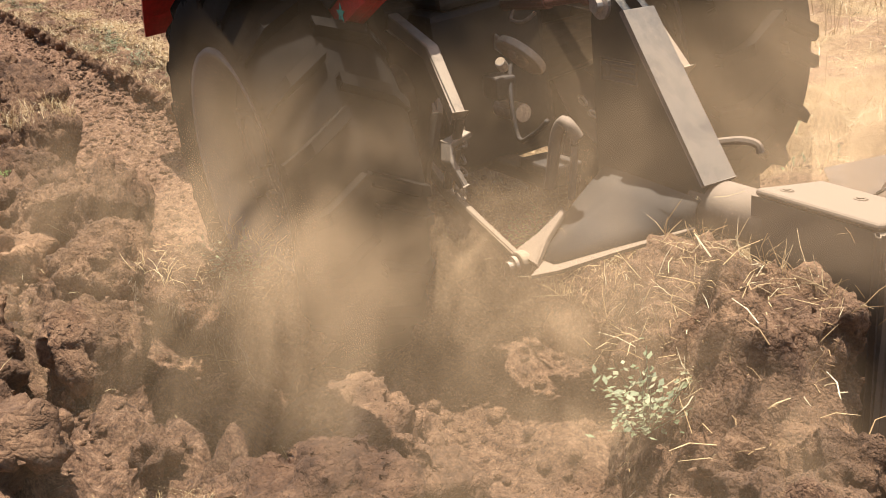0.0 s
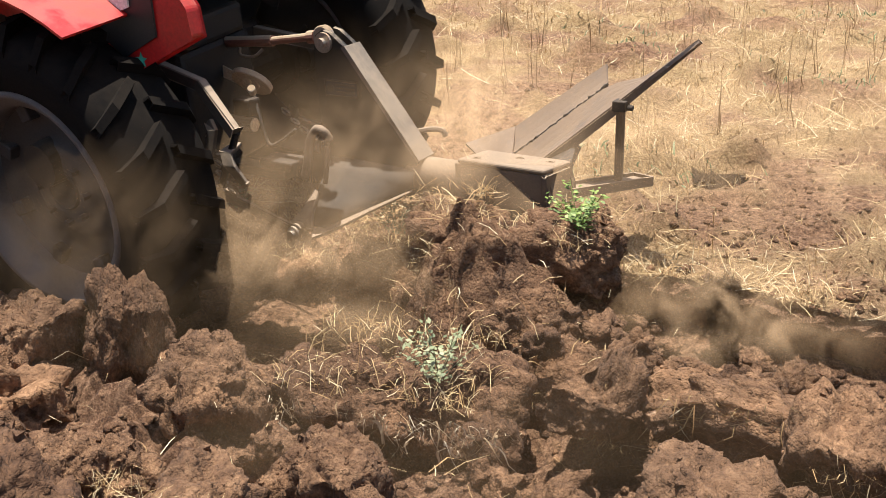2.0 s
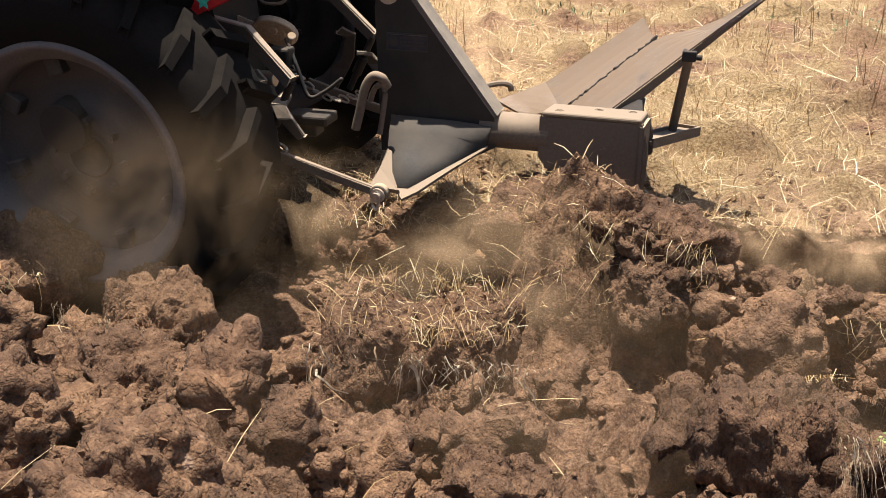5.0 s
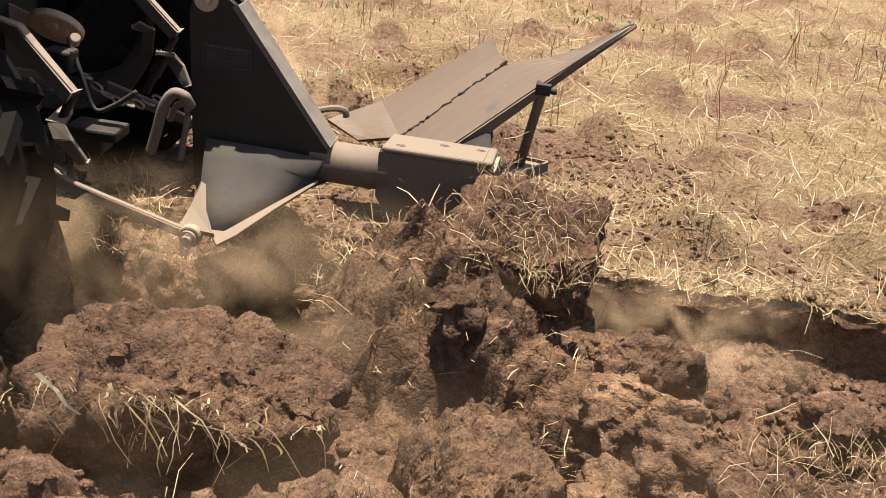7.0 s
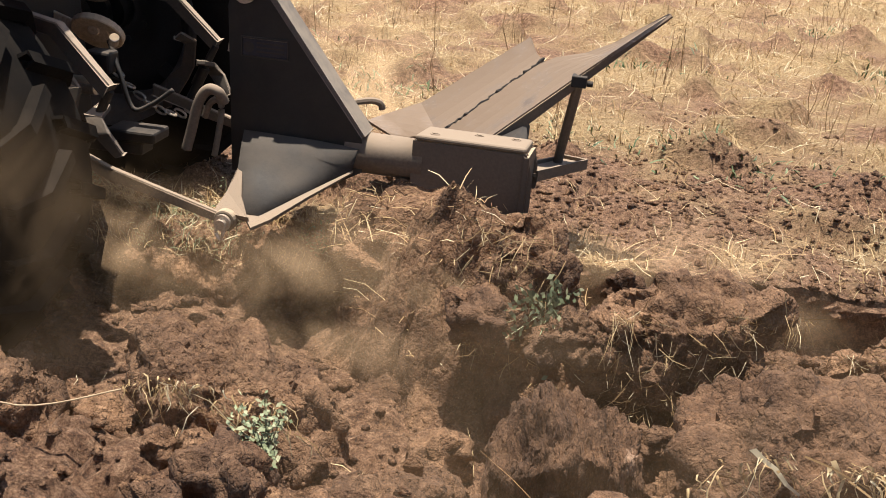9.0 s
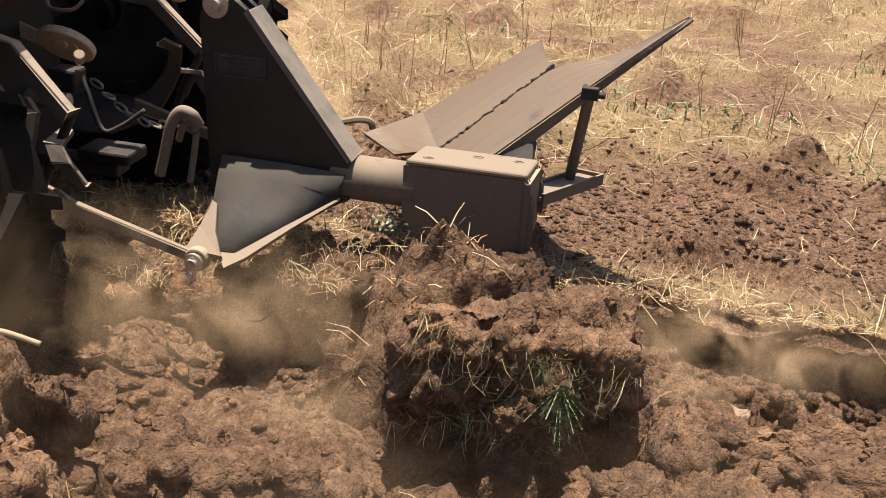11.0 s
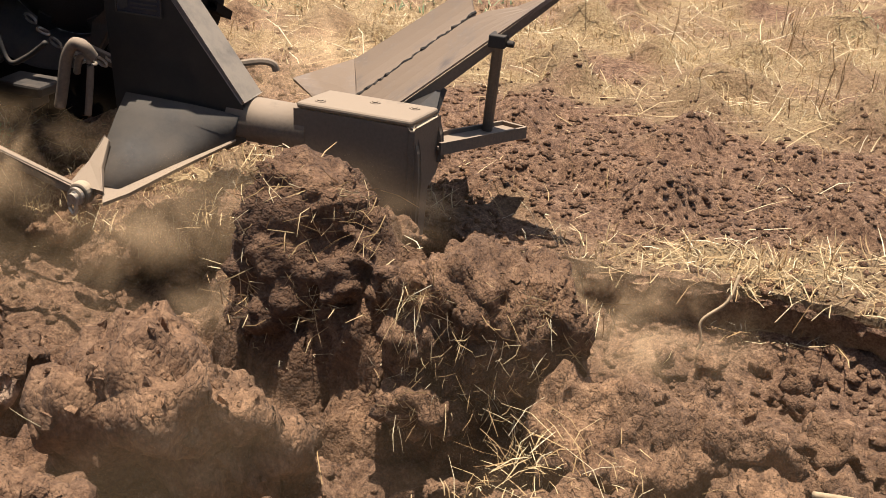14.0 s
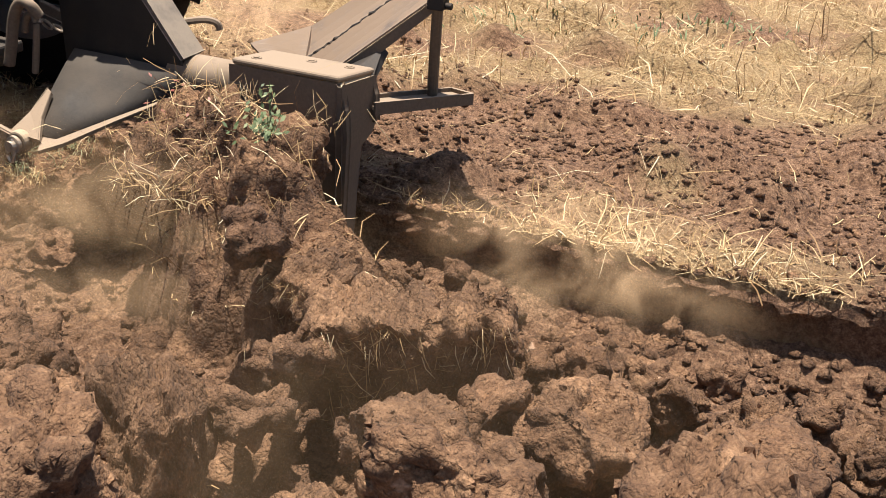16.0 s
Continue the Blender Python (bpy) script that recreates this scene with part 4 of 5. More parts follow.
    tagged(new("green_weeds", mesh_from("green_weeds", co, q, LEAF)), "low patches of green weeds in the stubble", "weeds", kind="stuff")


straw()


# ---- the plough ----
def plough_body(parent, place, raised=True):
    """One plough bottom: share, two welded leaves of the mouldboard, landside bar, stay. place() maps the points."""
    tip, a, b = (-0.144, 0.65, -0.042), (0.06, 0.79, 0.03), (0.20, 0.50, -0.02)
    mbc, c = (0.502, 0.875, 0.36), (0.584, 0.70, 0.303)
    top, end = (0.81, 0.645, 0.375), (1.059, 0.517, 0.575)
    d, mid = (0.445, 0.345, 0.045), (0.735, 0.45, 0.292)
    P = lambda g: [[place(p) for p in row] for row in g]
    bm = add_sheet(bmesh.new(), P(lerp_grid(tip, a, b, (0.02, 0.53, -0.07), 4, 4)), 0.016)
    part("share", bm, BOARD, parent, "worn pointed steel share")
    bm = add_sheet(bmesh.new(), P(lerp_grid(a, mbc, c, b, 8, 5, -0.02, (0, 0, 1))), 0.012)
    part("mouldboard_wing", bm, BOARD, parent, smooth=False)
    rows = []
    for u in np.linspace(0, 1, 12):
        far = Vector(b).lerp(Vector(c), min(1, u / 0.6)) if u < 0.6 else (Vector(c).lerp(Vector(top), (u - 0.6) / 0.17) if u < 0.77 else Vector(top).lerp(Vector(end), (u - 0.77) / 0.23))
        near = Vector(d).lerp(Vector(mid), u / 0.5) if u < 0.5 else Vector(mid).lerp(Vector(end) + Vector((0.004, -0.012, -0.004)), (u - 0.5) / 0.5)
        rows.append([place(far.lerp(near, v) + Vector((0, 0, -0.03)) * math.sin(math.pi * v) * (1 - u * 0.7)) for v in np.linspace(0, 1, 6)])
    part("mouldboard", add_sheet(bmesh.new(), rows, 0.014), BOARD, parent, "long dusty steel mouldboard with scoured face")
    if not raised:
        return
    # the turned-down lip along the near edge
    lip = []
    for u in np.linspace(0, 1, 10):
        p = Vector(d).lerp(Vector(mid), u / 0.5) if u < 0.5 else Vector(mid).lerp(Vector(end), (u - 0.5) / 0.5)
        w = 0.05 * (1 - 0.75 * u)
        lip.append([place(p), place(p + Vector((0.012, 0.006, -w)))])
    part("mouldboard_lip", add_sheet(bmesh.new(), lip, 0.01), STEEL, parent)
    # ragged weld between the leaves
    wr = random.Random(4)
    pts = [place(Vector(b).lerp(Vector(c), u) + Vector((wr.uniform(-0.006, 0.006), wr.uniform(-0.006, 0.006), 0.008 + wr.uniform(-0.003, 0.003)))) for u in np.linspace(0, 1, 40)]
    part("weld_seam", add_tube(bmesh.new(), pts, 0.006, 6), IRON, parent, "ragged rusty weld seam")
    st, sb = Vector((0.752, 0.455, 0.29)), Vector((0.70, 0.565, -0.08))
    part("stay", add_rod(bmesh.new(), place(st), place(sb), 0.02), STEEL, parent, "round steel stay")
    bm = add_box(bmesh.new(), (-0.03, -0.03, -0.025), (0.03, 0.03, 0.02), Matrix.Translation(place(st)))
    add_rod(bm, place(st + Vector((0.03, 0, -0.01))), place(st + Vector((0.055, 0, -0.01))), 0.012)
    part("stay_bracket", bevelled(bm, 0.004), IRON, parent)
    # landside bar: an open channel with an end plate
    a0, a1 = Vector((0.60, 0.20, -0.04)), Vector((0.765, 0.70, -0.112))
    w = Vector((0.05, -0.012, 0))
    bm = bmesh.new()
    up = Vector((0, 0, 0.022))
    add_sheet(bm, [[place(a0 - w), place(a0 + w)], [place(a1 - w), place(a1 + w)]], 0.012)
    for s in (-1, 1):
        add_sheet(bm, [[place(a0 + w * s - up), place(a0 + w * s + up)], [place(a1 + w * s - up), place(a1 + w * s + up)]], 0.01)
    add_sheet(bm, [[place(a1 - w - up), place(a1 - w + up)], [place(a1 + w - up), place(a1 + w + up)]], 0.012)
    part("landside_bar", bm, DUSTED, parent, "dust-filled steel channel bar")
    # frog that carries the board
    bm = add_sheet(bmesh.new(), [[place((0.5, 0.22, 0.02)), place((0.6, 0.22, -0.02))], [place((0.46, 0.45, 0.05)), place((0.575, 0.42, 0.1))]], 0.03)
    part("frog", bm, IRON, parent)


def plough():
    root = blank("plough")
    tagged(root, "dusty black single-furrow reversible plough with one body in the soil", "plough")
    outline = [(-0.52, 0.50), (-0.505, 0.585), (-0.47, 0.61), (-0.43, 0.60), (-0.39, 0.57), (-0.352, 0.542), (0.0, 0.08), (0.01, -0.06), (-0.06, -0.10), (-0.3, -0.12), (-0.5, -0.12)]
    mast = part("mast_plate", bevelled(add_plate_xz(bmesh.new(), outline, 0.0, 0.03), 0.003, 1), MAST, root, "black painted steel mast plate")
    part("mast_plate", bevelled(add_plate_xz(bmesh.new(), outline, 0.075, 0.1), 0.003, 1), MAST, root)
    bm = add_sheet(bmesh.new(), [[(-0.352, -0.012, 0.548), (-0.352, 0.11, 0.548)], [(0.012, -0.012, 0.078), (0.012, 0.11, 0.078)]], 0.016)
    part("mast_flange", bevelled(bm, 0.003, 1), FLANGE, root, "dust-coated sloping steel flange")
    bm = add_rod(bmesh.new(), (-0.46, -0.035, 0.56), (-0.46, 0.135, 0.56), 0.022)
    add_rod(bm, (-0.46, -0.012, 0.56), (-0.46, 0.0, 0.56), 0.045, 20)
    part("top_pin", bm, SHINY, root, "bare steel hitch pin")
    # makers' badge: frame, plate, disc and plain bars
    badge = part("badge", bevelled(add_box(bmesh.new(), (-0.465, -0.006, 0.328), (-0.293, 0.0, 0.393)), 0.002, 1), BADGE, mast, "small dark blue metal badge")
    bm = bmesh.new()
    for lo, hi in (((-0.47, -0.009, 0.393), (-0.288, 0.0, 0.398)), ((-0.47, -0.009, 0.323), (-0.288, 0.0, 0.328)), ((-0.47, -0.009, 0.3285), (-0.465, 0.0, 0.3925)), ((-0.293, -0.009, 0.3285), (-0.288, 0.0, 0.3925))):
        add_box(bm, lo, hi)
    part("badge_frame", bm, WING, badge)
    bm = add_rod(bmesh.new(), (-0.44, -0.008, 0.36), (-0.44, -0.006, 0.36), 0.02, 18)
    for z in (0.378, 0.362, 0.346):
        add_box(bm, (-0.41, -0.008, z - 0.003), (-0.305, -0.006, z + 0.003))
    part("badge_print", bm, WING, badge)
    # hitch wings to the lower pins
    for s in (-1, 1):
        y0 = -0.005 if s < 0 else 0.105
        Y = (lambda y: y) if s < 0 else (lambda y: 0.1 - y)
        g = [[(-0.002, Y(-0.012), 0.03), (-0.15, Y(-0.012), 0.04), (-0.30, Y(-0.012), 0.04), (-0.45, Y(-0.012), 0.04)],
             [(-0.025, Y(-0.012), -0.055), (-0.16, Y(-0.05), -0.02), (-0.30, Y(-0.075), -0.01), (-0.43, Y(-0.10), -0.005)],
             [(-0.145, Y(-0.18), -0.11), (-0.23, Y(-0.19), -0.09), (-0.32, Y(-0.2), -0.075), (-0.40, Y(-0.21), -0.065)],
             [(-0.265, Y(-0.35), -0.165), (-0.29, Y(-0.355), -0.16), (-0.315, Y(-0.36), -0.155), (-0.345, Y(-0.365), -0.15)]]
        part("hitch_wing", add_sheet(bmesh.new(), g, 0.016), WING, root, "dusty steel wing plate below the mast", smooth=True)
        rim = [[(-0.02, Y(-0.012), -0.058), (-0.018, Y(-0.02), -0.063)], [(-0.145, Y(-0.182), -0.112), (-0.128, Y(-0.205), -0.118)], [(-0.262, Y(-0.335), -0.162), (-0.215, Y(-0.37), -0.165)], [(-0.315, Y(-0.36), -0.162), (-0.26, Y(-0.44), -0.178)]]
        part("wing_lip", add_sheet(bmesh.new(), rim, 0.012), DUSTED, root, "narrow pale dusty lip of the wing plate")
        bm = add_sheet(bmesh.new(), [[(-0.39, Y(-0.225), -0.045), (-0.37, Y(-0.232), -0.05)], [(-0.392, Y(-0.31), -0.105), (-0.335, Y(-0.325), -0.11)], [(-0.405, Y(-0.395), -0.15), (-0.285, Y(-0.40), -0.16)]], 0.02)
        part("pin_lug", bevelled(bm, 0.004), DUSTED, root, "pale dusty pin lug")
        bm = add_rod(bmesh.new(), (-0.364, Y(-0.36), -0.168), (-0.364, Y(-0.46), -0.172), 0.018)
        add_rod(bm, (-0.364, Y(-0.365), -0.168), (-0.364, Y(-0.377), -0.168), 0.034, 20)
        add_rod(bm, (-0.364, Y(-0.43), -0.171), (-0.364, Y(-0.442), -0.171), 0.03, 20)
        part("lower_pin", bm, SHINY, root, "bare steel lower hitch pin")
        bm = add_tube(bmesh.new(), arc([(-0.364, Y(-0.445), -0.15), (-0.355, Y(-0.45), -0.185), (-0.362, Y(-0.452), -0.225), (-0.38, Y(-0.452), -0.205), (-0.375, Y(-0.45), -0.17)], 5), 0.007, 6)
        part("linch_pin", bm, SHINY, root)
        part("lower_link", bevelled(add_sheet(bmesh.new(), [[(-1.05, Y(-0.37), 0.0), (-1.05, Y(-0.37), 0.05)], [(-0.80, Y(-0.40), -0.075), (-0.80, Y(-0.40), -0.035)], [(-0.345, Y(-0.405), -0.184), (-0.345, Y(-0.405), -0.156)]], 0.026), 0.006), DUSTED, root, "dusty steel lower link arm")
        part("link_ball", bevelled(add_rod(bmesh.new(), (-0.364, Y(-0.388), -0.17), (-0.364, Y(-0.425), -0.17), 0.04, 22), 0.008), STEEL, root)
    # main shaft
    bm = add_rod(bmesh.new(), (-0.06, 0.06, 0.0), (0.24, 0.06, 0.0), 0.078, 32)
    part("shaft", bm, DUSTED, root, "dust-coated round steel shaft", smooth=True)
    # beam box and legs
    leg = [(0.205, 0.088), (0.62, 0.088), (0.64, 0.0), (0.645, -0.09), (0.635, -0.34), (0.62, -0.66), (0.46, -0.66), (0.50, -0.45), (0.495, -0.30), (0.455, -0.20), (0.40, -0.155), (0.30, -0.142), (0.235, -0.125), (0.205, -0.08)]
    part("leg_plate", bevelled(add_plate_xz(bmesh.new(), leg, -0.01, 0.02), 0.005), STEEL, root, "thick dark steel leg plate going into the soil")
    part("leg_plate", bevelled(add_plate_xz(bmesh.new(), [(x, min(max(z, -0.13), 0.062)) for x, z in leg if z > -0.2], 0.205, 0.235), 0.005), STEEL, root)
    part("beam_box", bevelled(add_box(bmesh.new(), (0.22, 0.02, -0.10), (0.61, 0.205, 0.058)), 0.008), STEEL, root, "dark steel beam box")
    part("top_plate", bevelled(add_box(bmesh.new(), (0.206, -0.018, 0.091), (0.618, 0.24, 0.113), Matrix.Rotation(radians(-7), 4, 'X')), 0.011, 3), DUSTED, root, "top plate under a thick layer of pale dust")
    side = [(-0.012, 0.086), (0.225, 0.062), (0.235, -0.10), (0.2, -0.13), (0.125, -0.155), (0.1, -0.30), (0.06, -0.62), (-0.012, -0.62)]
    bm = bmesh.new()
    ends = [[bm.verts.new((x, y, z)) for y, z in side] for x in (0.611, 0.634)]
    bm.faces.new(ends[0])
    bm.faces.new(ends[1][::-1])
    for k in range(len(side)):
        a, b = k, (k + 1) % len(side)
        bm.faces.new((ends[0][a], ends[0][b], ends[1][b], ends[1][a]))
    part("end_plate", bevelled(bm, 0.005), STEEL, root, "dark steel end plate that runs down into the leg")
    for x, y in ((0.27, 0.05), (0.42, 0.16), (0.56, 0.17)):
        top = 0.112 - 0.122 * y
        bm = add_rod(bmesh.new(), (x, y, top - 0.004), (x, y, top + 0.006), 0.022, 10, 0.017)
        add_rod(bm, (x, y, top + 0.006), (x, y, top + 0.009), 0.011, 10)
        part("bolt", bm, DUSTED, root)
    plough_body(root, lambda p: Vector(p))
    plough_body(root, lambda p: Vector((p[0] if p[0] < 0.5 else 0.5 + 0.3 * (p[0] - 0.5), -0.5 * p[2] + 0.02, -p[1])), False)
    # handle rod on the far side of the mast
    part("lock_lever", add_tube(bmesh.new(), arc([(-0.10, 0.12, 0.16), (-0.02, 0.16, 0.175), (0.02, 0.185, 0.165), (0.03, 0.19, 0.14)], 5), 0.013), DUSTED, root)
    return root


PLOUGH = plough()


# ---- the tractor ----
def wheel(parent, x, y, z, lean, outer, near):
    """Rear wheel: lugged tyre, dished rim, hub and bolts; it turns about its own y."""
    w = blank("rear_wheel")
    w.parent = parent
    R, r, half = outer, 0.475, 0.22
    prof = [(r - 0.02, -half * 0.72), (r + 0.05, -half * 0.95), (r + 0.16, -half * 1.06), (R - 0.09, -half * 1.0), (R - 0.045, -half * 0.8), (R - 0.03, 0.0),
            (R - 0.045, half * 0.8), (R - 0.09, half * 1.0), (r + 0.16, half * 1.06), (r + 0.05, half * 0.95), (r - 0.02, half * 0.72)]
    bm = bmesh.new()
    seg = 72
    rings = [[bm.verts.new((q * math.cos(u), s, q * math.sin(u))) for q, s in prof] for u in np.linspace(0, 2 * math.pi, seg, False)]
    for i in range(seg):
        A, B = rings[i], rings[(i + 1) % seg]
        for j in range(len(prof) - 1):
            bm.faces.new((A[j], A[j + 1], B[j + 1], B[j]))
    part("tyre", bm, TYRE, w, "dusty black tractor tyre", smooth=True)
    lug = {}
    for side in (-1, 1):
        bm = bmesh.new()
        g = []
        for v in np.linspace(0, 1, 4):
            u, s, q = 0.16 * v, side * half * (1.03 - 1.0 * v), R - (0.12 if v == 0 else 0.035)
            g.append([Vector(((q + dq) * math.cos(u + du), s, (q + dq) * math.sin(u + du))) for du, dq in ((-0.028, 0), (-0.02, 0.045), (0.02, 0.045), (0.028, 0))])
        lug[side] = part("tyre_lug", add_sheet(bm, g, 0.012), TYRE, w)
    for i in range(2, 44):
        side = 1 if i % 2 else -1
        o = new("tyre_lug", lug[side].data)
        o.parent = w
        o.matrix_basis = Matrix.Rotation(-i / 44 * 2 * math.pi, 4, 'Y')
    def turned(name, pr, mat, label=""):
        bm = bmesh.new()
        sg = 64
        rg = [[bm.verts.new((q * math.cos(u), s, q * math.sin(u))) for q, s in pr] for u in np.linspace(0, 2 * math.pi, sg, False)]
        for i in range(sg):
            A, B = rg[i], rg[(i + 1) % sg]
            for j in range(len(pr) - 1):
                bm.faces.new((A[j], A[j + 1], B[j + 1], B[j]))
        return part(name, bm, mat, w, label, smooth=True)
    o = -1 if near else 1
    turned("rim", [(r + 0.02, o * 0.185), (r + 0.012, o * 0.20), (r - 0.01, o * 0.195), (r - 0.02, o * 0.165), (r - 0.055, o * 0.15), (r - 0.07, o * 0.10), (r - 0.075, -o * 0.1), (r, -o * 0.19), (r + 0.02, -o * 0.19)], RING, "dusty grey steel rim")
    turned("disc", [(r - 0.072, o * 0.05), (r - 0.10, o * 0.02), (0.25, -o * 0.02), (0.20, o * 0.03), (0.12, o * 0.045), (0.085, o * 0.04), (0.085, -o * 0.05)], RIM, "dished steel wheel disc")
    turned("hub", [(0.001, -o * 0.01), (0.07, -o * 0.01), (0.082, o * 0.05), (0.09, o * 0.055), (0.095, -o * 0.02)], IRON)
    for i in range(8):
        a = i / 8 * 2 * math.pi
        bm = add_rod(bmesh.new(), (0.15 * math.cos(a), o * 0.03, 0.15 * math.sin(a)), (0.15 * math.cos(a), o * 0.075, 0.15 * math.sin(a)), 0.016, 6)
        part("wheel_nut", bm, RIM, w)
    for i in range(8):
        a = (i + 0.5) / 8 * 2 * math.pi
        m = Matrix.Rotation(-a, 4, 'Y')
        part("rim_lug", bevelled(add_box(bmesh.new(), (0.33, min(0, o * 0.06), -0.035), (0.415, max(0, o * 0.06), 0.035), m), 0.006, 1), RIM, w)
    rows = []
    n = 34
    for i in range(n + 1):
        t = 16.0 * i / n
        turn = math.degrees((x_at(0) - x_at(t)) / 0.79)
        rows.append((t, pose(x, y, z, lean, 0, 0) @ pose(0, 0, 0, 0, -turn, 0)))
    MOVING.append((w, rows))
    return w


def tractor():
    root = blank("tractor")
    tagged(root, "dusty red farm tractor pulling a mounted plough", "tractor")
    wheel(root, -1.345, -0.76, -0.02, 4, 0.755, True)
    wheel(root, -1.30, 0.86, 0.26, 4, 0.80, False)
    tilt = Matrix.Translation((-1.42, 0, 0.18)) @ Matrix.Rotation(radians(6), 4, 'X')
    def P(x, y, z):
        return tilt @ Vector((x, y, z))
    # rear housing and axle
    part("rear_housing", bevelled(add_box(bmesh.new(), (-0.55, -0.24, -0.28), (0.34, 0.24, 0.34), tilt), 0.03), IRON, root, "oily black transmission housing")
    part("gearbox", bevelled(add_box(bmesh.new(), (-2.6, -0.2, -0.2), (-0.551, 0.2, 0.3), tilt), 0.03), IRON, root)
    for s in (-1, 1):
        bm = add_rod(bmesh.new(), P(0, s * 0.2, 0), P(0, s * 0.86, 0), 0.13, 20, 0.1)
        part("axle_trumpet", bm, IRON, root)
        add = add_rod(bmesh.new(), P(0, s * 0.70, 0), P(0, s * 0.74, 0), 0.19, 24)
        part("brake_drum", add, IRON, root)
    part("bonnet", bevelled(add_box(bmesh.new(), (-3.4, -0.3, 0.31), (-1.2, 0.3, 0.95), tilt), 0.06, 3), RED, root, "red tractor bonnet")
    part("platform", bevelled(add_box(bmesh.new(), (-1.2, -0.62, 0.26), (-0.2, 0.62, 0.30), tilt), 0.01), BLACK, root)
    part("seat", bevelled(add_box(bmesh.new(), (-0.35, -0.24, 0.55), (0.12, 0.24, 0.68), tilt), 0.04, 3), BLACK, root, "black tractor seat")
    # added plate above the view: it shades the ground behind the axle
    part("shade_plate", bevelled(add_box(bmesh.new(), (-0.35, -0.515, 0.70), (0.60, 0.515, 0.73), tilt), 0.008), BLACK, root, "black plate added between the mudguards to cast shade")
    part("hydraulic_cover", bevelled(add_box(bmesh.new(), (-0.30, -0.2, 0.34), (0.36, 0.2, 0.48), tilt), 0.025), IRON, root)
    # mudguards: arched top, inner side, lower rear corner
    for s in (-1, 1):
        near = s < 0
        rows = []
        for a in np.linspace(56, 150, 16):
            c, d = math.cos(radians(a)), math.sin(radians(a))
            rows.append([P(0.93 * c + 0.02, s * y, 0.90 * d + (-0.10 if near else 0.1)) for y in (0.52, 0.60, 0.86, 0.98)])
        part("mudguard", add_sheet(bmesh.new(), rows, 0.012), RED, root, "dusty red pressed-steel mudguard")
        side = []
        for a in np.linspace(55, 150, 14):
            c, d = math.cos(radians(a)), math.sin(radians(a))
            side.append([P(0.93 * c + 0.02, s * 0.52, 0.90 * d + (-0.10 if near else 0.1)), P(0.5 * c, s * 0.52, 0.42 * d)])
        part("mudguard_side", add_sheet(bmesh.new(), side, 0.01), BLACK, root)
    # rear corner panel of the near mudguard with its lamp and stickers
    tl = [(-1.75, 0.74), (-1.42, 0.655), (-0.99, 0.485), (-0.56, 0.683), (-0.575, 0.79), (-0.66, 0.9), (-1.75, 0.95)]
    panel = part("mudguard_corner", bevelled(add_plate_xz(bmesh.new(), tl, -0.70, -0.62), 0.012), RED, root, "bright red mudguard corner")
    part("lamp_recess", bevelled(add_plate_xz(bmesh.new(), [(-1.13, 0.72), (-0.93, 0.585), (-0.74, 0.68), (-0.74, 0.85), (-1.13, 0.85)], -0.712, -0.702), 0.004, 1), BLACK, panel)
    part("stripe", bevelled(add_plate_xz(bmesh.new(), [(-1.08, 0.765), (-1.02, 0.735), (-0.86, 0.79), (-0.86, 0.86), (-1.08, 0.86)], -0.722, -0.714), 0.002, 1), WHITE, panel, "white stripe")
    for cx, cz, mat, nm in ((-0.93, 0.535, WHITE, "white star sticker"), (-0.845, 0.575, TEAL, "teal star sticker")):
        pts = []
        for i in range(10):
            rr = 0.032 if i % 2 == 0 else 0.014
            a = math.pi / 2 + i * math.pi / 5
            pts.append((cx + rr * math.cos(a), cz + rr * math.sin(a)))
        part("sticker", add_plate_xz(bmesh.new(), pts, -0.704, -0.701), mat, panel, nm)
    # top link
    bm = add_rod(bmesh.new(), (-1.15, 0.05, 0.49), (-0.80, 0.05, 0.52), 0.026)
    add_rod(bm, (-0.80, 0.05, 0.52), (-0.56, 0.05, 0.555), 0.019)
    add_rod(bm, (-0.585, 0.05, 0.55), (-0.545, 0.05, 0.556), 0.03)
    part("top_link", bm, paint_material("red_brown_link", (0.16, 0.05, 0.04), 0.5, 0.2, DUST, 0.6), root, "dusty reddish top link rod")
    part("top_link_eye", bevelled(add_rod(bmesh.new(), (-0.50, 0.03, 0.56), (-0.50, 0.07, 0.56), 0.05, 20), 0.005, 1), SHINY, root)
    part("link_handle", add_tube(bmesh.new(), arc([(-0.98, 0.02, 0.48), (-0.95, -0.01, 0.455), (-0.87, -0.01, 0.455), (-0.84, 0.02, 0.485)], 5), 0.007), DUSTED, root)
    # cream disc-shaped cover hung from the housing
    bm = add_rod(bmesh.new(), (-0.90, -0.02, 0.325), (-0.90, 0.0, 0.345), 0.10, 24)
    add_rod(bm, (-0.90, -0.035, 0.335), (-0.90, -0.02, 0.345), 0.055, 18)
    add_rod(bm, (-0.9, -0.05, 0.345), (-0.9, -0.035, 0.35), 0.025, 12)
    part("shaft_cover", bevelled(bm, 0.004, 1), CREAM, root, "cream plastic cover disc")
    part("cover_arm", bevelled(add_sheet(bmesh.new(), [[(-1.12, 0.0, 0.35), (-1.10, 0.0, 0.40)], [(-0.99, -0.01, 0.32), (-0.97, -0.01, 0.36)]], 0.012), 0.003, 1), CREAM, root)
